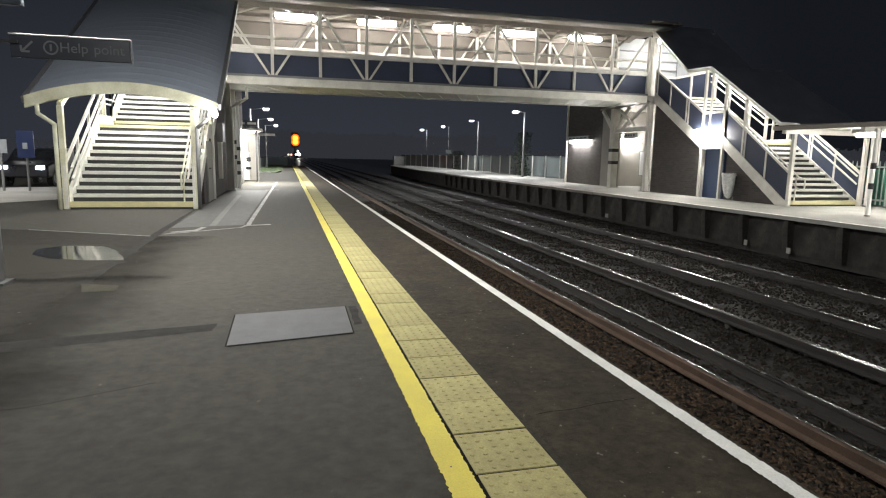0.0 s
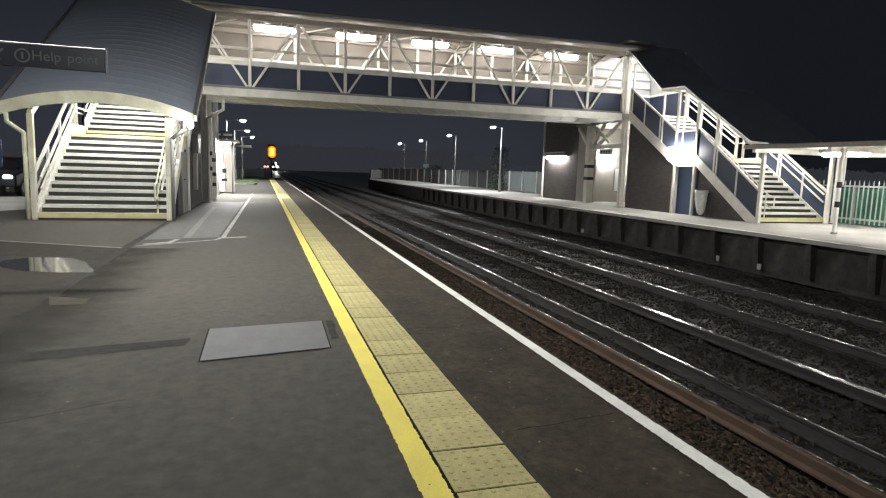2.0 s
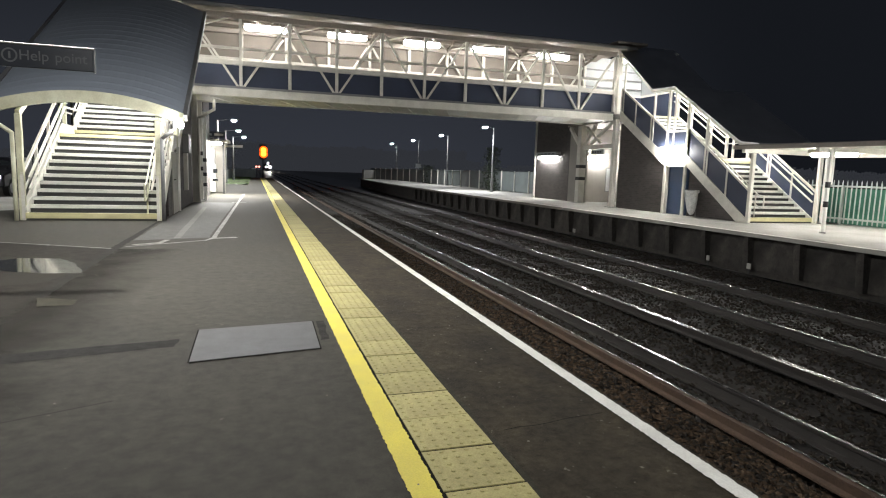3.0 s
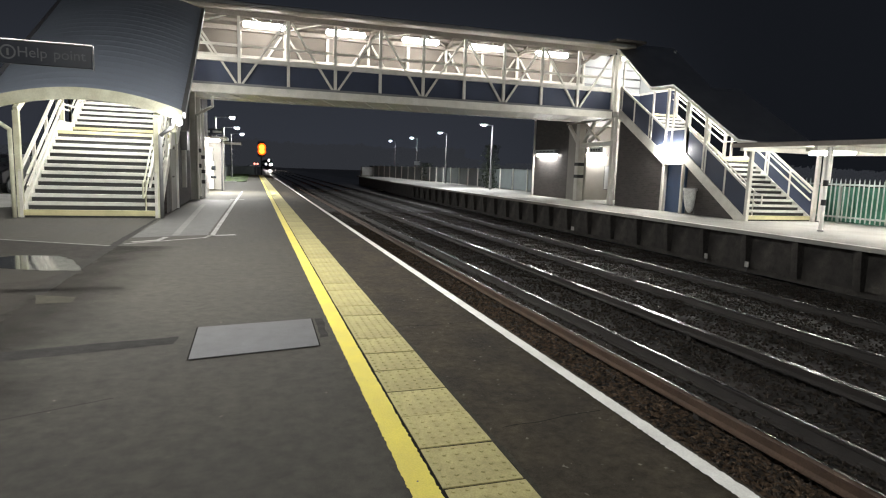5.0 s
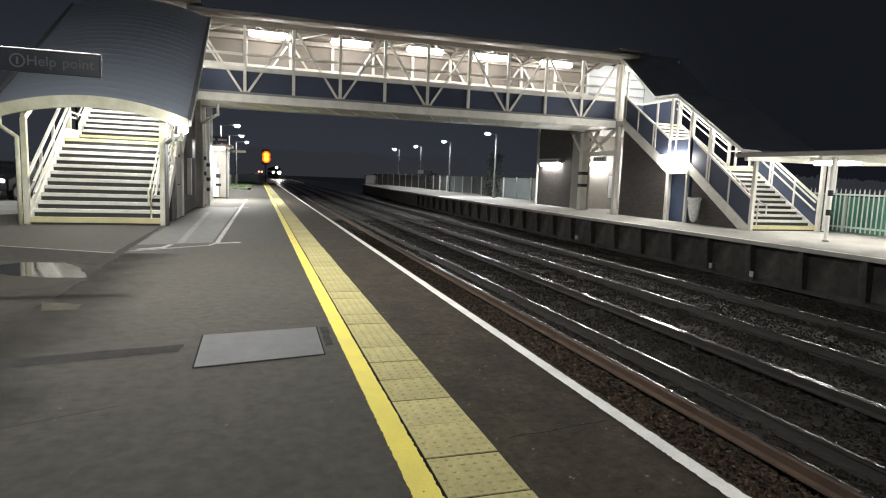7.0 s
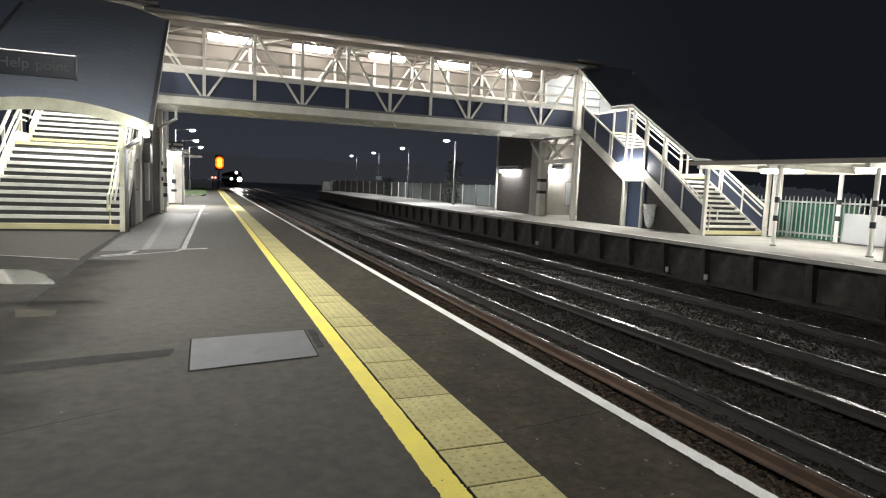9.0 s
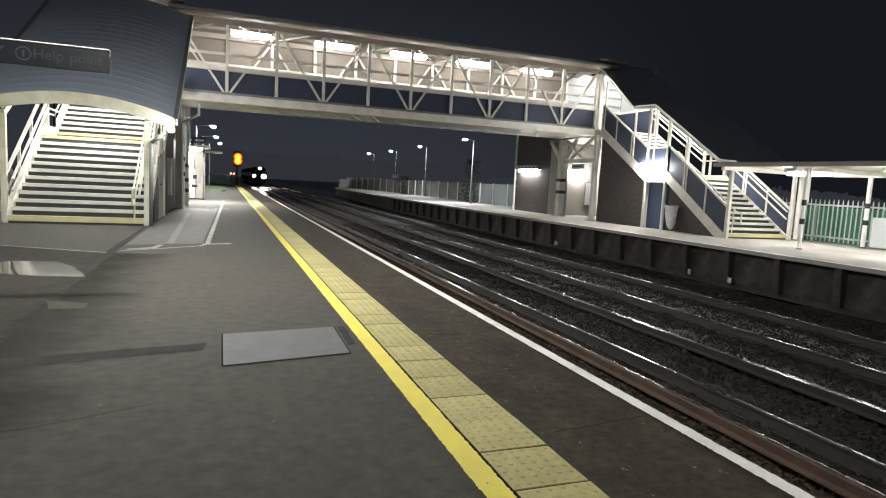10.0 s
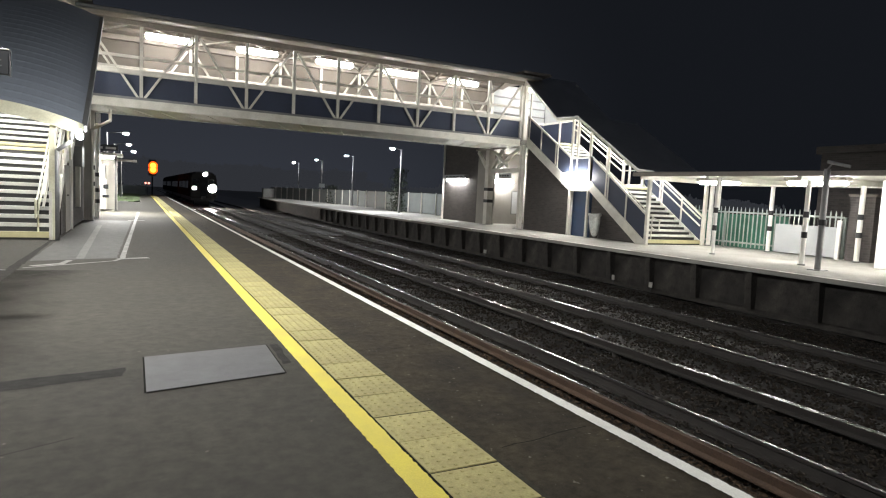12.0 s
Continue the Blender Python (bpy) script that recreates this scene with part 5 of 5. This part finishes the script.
for k in range(20):
    a, b2 = k * math.tau / 20, (k + 1) * math.tau / 20
    beam(bm, (SX0 + 0.38 + 0.065 * math.cos(a), SY - 0.004, SZ0 + 0.115 + 0.065 * math.sin(a)), (SX0 + 0.38 + 0.065 * math.cos(b2), SY - 0.004, SZ0 + 0.115 + 0.065 * math.sin(b2)), 0.016, 0.004, (0, 1, 0))
bx(bm, SX0 + 0.37, SX0 + 0.39, SY - 0.006, SY - 0.002, SZ0 + 0.08, SZ0 + 0.15)
part("symbol", bm, SIGN_DIM, hs)
sp = thing("street_lamp", (-3.66, 4.0, 0), "grey square lamp post carrying the hanging signs", "lamp post", "platform lamps")
part("shaft", boxes((-3.86, -3.70, 3.95, 4.11, 0, 5.85)), POST_STEEL, sp, bevel=0.01)
part("lamp_arm", made(rod, (-3.78, 4.03, 5.8), (-2.9, 4.7, 5.84), 0.035, 8), POST_STEEL, sp)
part("hood", boxes((-3.05, -2.4, 4.59, 4.91, 5.80, 5.92)), POST_STEEL, sp, bevel=0.03)
part("lens", boxes((-3.0, -2.45, 4.61, 4.89, 5.74, 5.80)), LAMP_HEAD, sp)
part("foot", boxes((-3.92, -3.64, 3.89, 4.17, 0, 0.03)), POST_STEEL, sp)
part("arm", boxes((-3.80, -3.5, 4.36, 4.40, 2.50, 2.53)), DARK_STEEL, sp)
us = thing("upper_sign", (-3.9, 4.4, 2.9), "dark sign board above the direction sign", "sign")
part("board", boxes((-4.63, -3.45, 4.4, 4.5, 2.89, 3.12)), SIGN_FACE, us, bevel=0.006)
part("bracket", boxes((-3.82, -3.76, 4.11, 4.4, 3.00, 3.03)), DARK_STEEL, us)

# ---- forecourt: parked car, signs ----
car = thing("car", (-10.2, 24.5, -0.05), "dark parked car with its lamps shining, beyond the stairs", "car")
bm = bmesh.new()
prism(bm, [(22.4, 0.35), (22.4, 0.8), (23.3, 0.95), (24.1, 1.42), (25.6, 1.45), (26.4, 1.0), (26.6, 0.9), (26.6, 0.35)], "x", -11.1, -9.4)
part("body", bm, CAR_PAINT, car, bevel=0.05)
for x in (-11.0, -9.5):
    for y in (23.1, 25.9):
        w = part("wheel", made(rod, (x - 0.1, y, 0.32), (x + 0.1, y, 0.32), 0.32, 18), RUBBER, car)
        part("rim", made(rod, (x - 0.11, y, 0.32), (x + 0.11, y, 0.32), 0.2, 14), GREY_STEEL, w)
for x in (-10.85, -9.65):
    part("headlight", boxes((x - 0.14, x + 0.14, 22.36, 22.42, 0.66, 0.78)), CAR_LIGHT, car, bevel=0.02)
part("windscreen", boxes((-10.95, -9.55, 23.62, 23.66, 1.06, 1.3)), DARK_GLASS, car)
ps = thing("parking_sign", (-9.2, 20, 0), "blue parking sign with a white symbol on a post", "sign")
part("board", boxes((-9.45, -8.95, 20, 20.04, 1.1, 2.0)), BLUE_SIGN, ps)
part("symbol", boxes((-9.28, -9.14, 19.985, 19.999, 1.4, 1.6)), SIGN_DIM, ps)
part("post", made(rod, (-9.2, 20.06, 0), (-9.2, 20.06, 2.0), 0.04, 8), GREY_STEEL, ps)
nb = thing("notice_board", (-9.9, 20, 0), "small pale notice on a post", "notice")
part("board", boxes((-10.15, -9.75, 20, 20.04, 1.25, 1.7)), SIGN_DIM, nb)
part("post", made(rod, (-9.95, 20.06, 0), (-9.95, 20.06, 1.7), 0.04, 8), GREY_STEEL, nb)
structure("forecourt", boxes((-60, -16, -22, 60, -0.9, -0.06), (-16, -9, 44, 60, -0.9, -0.06)), ASPHALT_EDGE, "dark asphalt forecourt", "ground")

# ---- signal and buildings in the distance ----
sgl = thing("railway_signal", (0.6, 95, -1.2), "railway signal showing a glowing amber light", "signal")
part("post", made(rod, (0.5, 95.3, -1.2), (0.5, 95.3, 4.6), 0.1, 10), DARK_STEEL, sgl)
part("backplate", boxes((0.0, 1.0, 95.1, 95.2, 2.4, 4.7)), DARK_STEEL, sgl, bevel=0.03)
# oversized discs; the outer orange one imitates the glare round the light
for z in (3.25, 3.85):
    lens = part("lens", made(rod, (0.6, 94.97, z), (0.6, 95.09, z), 0.60, 20), SIGNAL_GLARE, sgl)
    part("bulb", made(rod, (0.6, 94.93, z), (0.6, 94.965, z), 0.40, 18), SIGNAL_LIGHT, lens)
    bm = bmesh.new()
    prism(bm, [(0.6 + 0.66 * math.cos(a), z + 0.66 * math.sin(a)) for a in [math.pi * k / 10 for k in range(11)]] + [(0.6 + 0.62 * math.cos(a), z + 0.62 * math.sin(a)) for a in [math.pi * (10 - k) / 10 for k in range(11)]], "y", 94.6, 95.1)
    if z > 3.5:
        part("hood", bm, DARK_STEEL, sgl)
rl = thing("indicator", (-0.4, 76, 0.4), "small pair of red indicator lights on a post", "signal")
part("post", made(rod, (-0.35, 76, -1.0), (-0.35, 76, 1.35), 0.05, 8), GREY_STEEL, rl)
for x in (-0.55, -0.2):
    part("lens", made(rod, (x, 75.85, 1.3), (x, 75.95, 1.3), 0.12, 12), RED_LIGHT, rl)
part("board", boxes((-1.1, -0.6, 75.9, 75.95, 0.75, 1.15)), SIGN_WHITE, rl)


def shrub(x, y, h, wide, seed, label):
    """A loose column of leaves round a few bent stems."""
    sh = thing("shrub", (x, y, FZ), label, "shrub", "lineside shrubs")
    vs, fs = [], []
    rnd = random.Random(seed)
    for k in range(int(480 * h)):
        z = h * rnd.random() ** 1.2
        w = wide * (1 - 0.6 * z / h) * (0.75 + 0.5 * noise.noise((z * 1.3, seed * 0.7, 0.2)))
        c = Vector((x + rnd.gauss(0, 0.28), y + rnd.gauss(0, w), FZ + z))
        u = Vector((rnd.gauss(0, 1), rnd.gauss(0, 1), rnd.gauss(0, 1))).normalized()
        v = u.cross(Vector((rnd.gauss(0, 1), rnd.gauss(0, 1), rnd.gauss(0, 1)))).normalized()
        r, n0 = rnd.uniform(0.04, 0.10), len(vs)
        vs += [tuple(c + u * r), tuple(c + v * r * 0.7), tuple(c - u * r), tuple(c - v * r * 0.7)]
        fs.append((n0, n0 + 1, n0 + 2, n0 + 3))
    me = bpy.data.meshes.new("foliage")
    me.from_pydata(vs, [], fs)
    me.materials.append(LEAF)
    o = new("foliage", me)
    o.parent = sh
    o.matrix_parent_inverse = sh.matrix_basis.inverted() @ Matrix.Translation((0, 0, LIFT))
    for dy in (-0.2, 0.25):
        part("stem", made(rod, (x, y + dy, FZ), (x, y - dy * 0.4, FZ + h * 0.75), 0.06, 7, 0.025), BARK, sh)


LIFT = FAR_LIFT
shrub(17.3, 41.8, 3.4, 0.9, 77, "tall dark ivy-clad shrub climbing over the boundary fence")
shrub(17.7, 62.0, 2.0, 1.8, 78, "low dark shrub spilling over the boundary fence")
cb = thing("equipment_cabinet", (14.9, 82.5, FZ), "pale equipment cabinet at the far platform end", "cabinet")
part("body", boxes((14.0, 16.4, 82.2, 83.2, FZ, 1.15)), SIGN_DIM2, cb, bevel=0.03)
part("plinth", boxes((13.9, 16.5, 82.1, 83.3, FZ, FZ + 0.12)), CONCRETE, cb)
LIFT = 0.0
verts, faces = [], []
rnd = random.Random(91)
for k in range(26000):
    x, base, r0 = ((rnd.uniform(75, 170), 110, 0.6), (rnd.uniform(-130, -30), 110, 0.6), (rnd.uniform(21, 80), 92, 0.45), (rnd.uniform(-60, 150), 425, 2.4))[k % 4]
    top = (3.5 if base < 200 else 15.0) + 2.5 * noise.noise((x * 0.06, 1.7, 0)) + 1.5 * noise.noise((x * 0.25, 4.2, 0))
    c = Vector((x, base + rnd.uniform(0, 12), -1.3 + (top + 1.3) * rnd.random() ** 0.7))
    u = Vector((rnd.gauss(0, 1), rnd.gauss(0, 0.4), rnd.gauss(0, 1))).normalized()
    v = u.cross(Vector((rnd.gauss(0, 0.3), 1, rnd.gauss(0, 0.3)))).normalized()
    r, n0 = r0 * rnd.uniform(0.5, 1.5), len(verts)
    verts += [tuple(c + u * r), tuple(c + v * r * 0.7), tuple(c - u * r), tuple(c - v * r * 0.7)]
    faces.append((n0, n0 + 1, n0 + 2, n0 + 3))
# the far leaves glow a little, standing in for haze
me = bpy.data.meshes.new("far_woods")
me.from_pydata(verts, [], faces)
me.materials.append(HAZE_GLOW_LEAF)
tagged(new("far_woods", me), "distant lineside woods with a faint glow that imitates night haze", "woods", "", "stuff")
hs2 = thing("outbuilding", (25, 3, -0.3), "dark low brick building with a flat roof behind the far platform", "building")
part("wall", boxes((22, 28, -6, 11.3, -1.3, 3.7)), BRICK, hs2)
part("parapet", boxes((21.85, 28.15, -6.15, 11.45, 3.7, 3.98)), BRICK, hs2, bevel=0.02)

# ---- train ----
TX = 5.10
LIFT = TRACK_LIFT
train = thing("train", (TX, 0, RAIL), "electric multiple unit train with shining headlights on the near track", "train")


def train_car(y0, y1, cab):
    n = "cab_car" if cab else "coach"
    bm = bmesh.new()
    prof = [(-1.4, 1.0), (-1.4, 2.9), (-1.25, 3.45), (-0.8, 3.75), (0.8, 3.75), (1.25, 3.45), (1.4, 2.9), (1.4, 1.0)]
    prism(bm, [(TX + x, RAIL + z) for x, z in prof], "y", y0 + (0.35 if cab else 0), y1)
    body = part(n, bm, TRAIN_GREY, train)
    for k in range(7):
        for s in (-1, 1):
            yk = y0 + 2.6 + 2.4 * k
            part("window", boxes((TX + s * 1.4 - 0.012, TX + s * 1.4 + 0.012, yk, yk + 1.5, RAIL + 1.9, RAIL + 2.7)), DARK_GLASS, body)
    part("underframe", boxes((TX - 1.2, TX + 1.2, y0 + 0.8, y1 - 0.4, RAIL + 0.55, RAIL + 1.0)), DARK_STEEL, body)
    for yb in (y0 + 3.2, y1 - 3.2):
        for dy in (-1.1, 1.1):
            part("wheelset", made(rod, (TX - 0.76, yb + dy, RAIL + 0.42), (TX + 0.76, yb + dy, RAIL + 0.42), 0.42, 18), DARK_STEEL, body)
    return body


cab = train_car(0, 20, True)
for k in range(1, 4):
    train_car(20.6 * k, 20.6 * k + 20, False)
bm = bmesh.new()
prism(bm, [(TX + x, RAIL + z) for x, z in ((-1.36, 0.9), (-1.36, 2.9), (-1.2, 3.4), (-0.75, 3.68), (0.75, 3.68), (1.2, 3.4), (1.36, 2.9), (1.36, 0.9))], "y", 0.0, 0.35)
nosep = part("front", bm, TRAIN_FRONT, train, "cab front, darkened to look unlit", bevel=0.06)
part("windscreen", boxes((TX - 1.15, TX - 0.42, -0.012, 0.012, RAIL + 2.15, RAIL + 2.95)), DARK_GLASS, nosep)
part("windscreen", boxes((TX + 0.42, TX + 1.15, -0.012, 0.012, RAIL + 2.15, RAIL + 2.95)), DARK_GLASS, nosep)
part("gangway_door", boxes((TX - 0.36, TX + 0.36, -0.010, 0.01, RAIL + 1.0, RAIL + 3.1)), TRAIN_GREY, nosep)
# light discs are enlarged to take in their glare
part("headlight", made(rod, (TX + 0.90, -0.012, RAIL + 1.95), (TX + 0.90, 0.02, RAIL + 1.95), 0.42, 20), HEADLIGHT, nosep)
part("marker_light", made(rod, (TX - 0.95, -0.012, RAIL + 1.95), (TX - 0.95, 0.02, RAIL + 1.95), 0.20, 16), MARKER, nosep)
part("roof_light", made(rod, (TX + 0.15, -0.012, RAIL + 3.50), (TX + 0.15, 0.02, RAIL + 3.50), 0.20, 16), MARKER, nosep)
part("coupler", boxes((TX - 0.2, TX + 0.2, -0.4, 0.1, RAIL + 0.75, RAIL + 1.05)), DARK_STEEL, nosep)

# ---- tactile paving ----
LIFT = 0.0
tac = tagged(part("tactile_paving", boxes((0.0, 0.40, 36, 72, -0.02, 0.006)), TACTILE), "yellow buff tactile paving strip", "paving", "", "structure")
joints = bmesh.new()
stripe(joints, -0.003, 0.403, -6, 36, 0.0018, 0.2, 0.003, 9)
part("joint_bed", joints, DIRT, tac)
bm = bmesh.new()
prism(bm, [(0.004, 0.004), (0.396, 0.004), (0.396, 0.389), (0.004, 0.389)], "z", -0.02, 0.006)
for i in range(6):
    for j in range(6):
        cx, cy = 0.035 + 0.066 * i, 0.035 + 0.066 * j
        ring = [bm.verts.new((cx + 0.0125 * math.cos(a * math.tau / 6), cy + 0.0125 * math.sin(a * math.tau / 6), 0.006)) for a in range(6)]
        cap = [bm.verts.new((cx + 0.0085 * math.cos(a * math.tau / 6), cy + 0.0085 * math.sin(a * math.tau / 6), 0.0104)) for a in range(6)]
        for a in range(6):
            bm.faces.new((ring[a], ring[(a + 1) % 6], cap[(a + 1) % 6], cap[a]))
        bm.faces.new(cap)
bmesh.ops.recalc_face_normals(bm, faces=bm.faces)
tile_mesh = bpy.data.meshes.new("tile")
bm.to_mesh(tile_mesh)
bm.free()
tile_mesh.materials.append(TACTILE)
rnd = random.Random(3)
for k in range(104):
    o = new("tile", tile_mesh)
    o.parent = tac
    o.location = (rnd.uniform(-0.003, 0.003), -5.51 + 0.4 * k + rnd.uniform(-0.002, 0.002), rnd.uniform(-0.002, 0.002))
    o.rotation_euler = (rnd.uniform(-0.006, 0.006), rnd.uniform(-0.005, 0.005), rnd.uniform(-0.006, 0.006))


def motions():
    rows = []
    for t in (0, 1, 2, 3, 4, 5, 6, 7, 8, 9, 10, 11, 12):
        y = 1.13 * (300 - 15.5 * t - 0.375 * t * t) + 0.4
        rows.append((t, pose(TX, y, RAIL + TRACK_LIFT)))
    walk(train, rows)


motions()
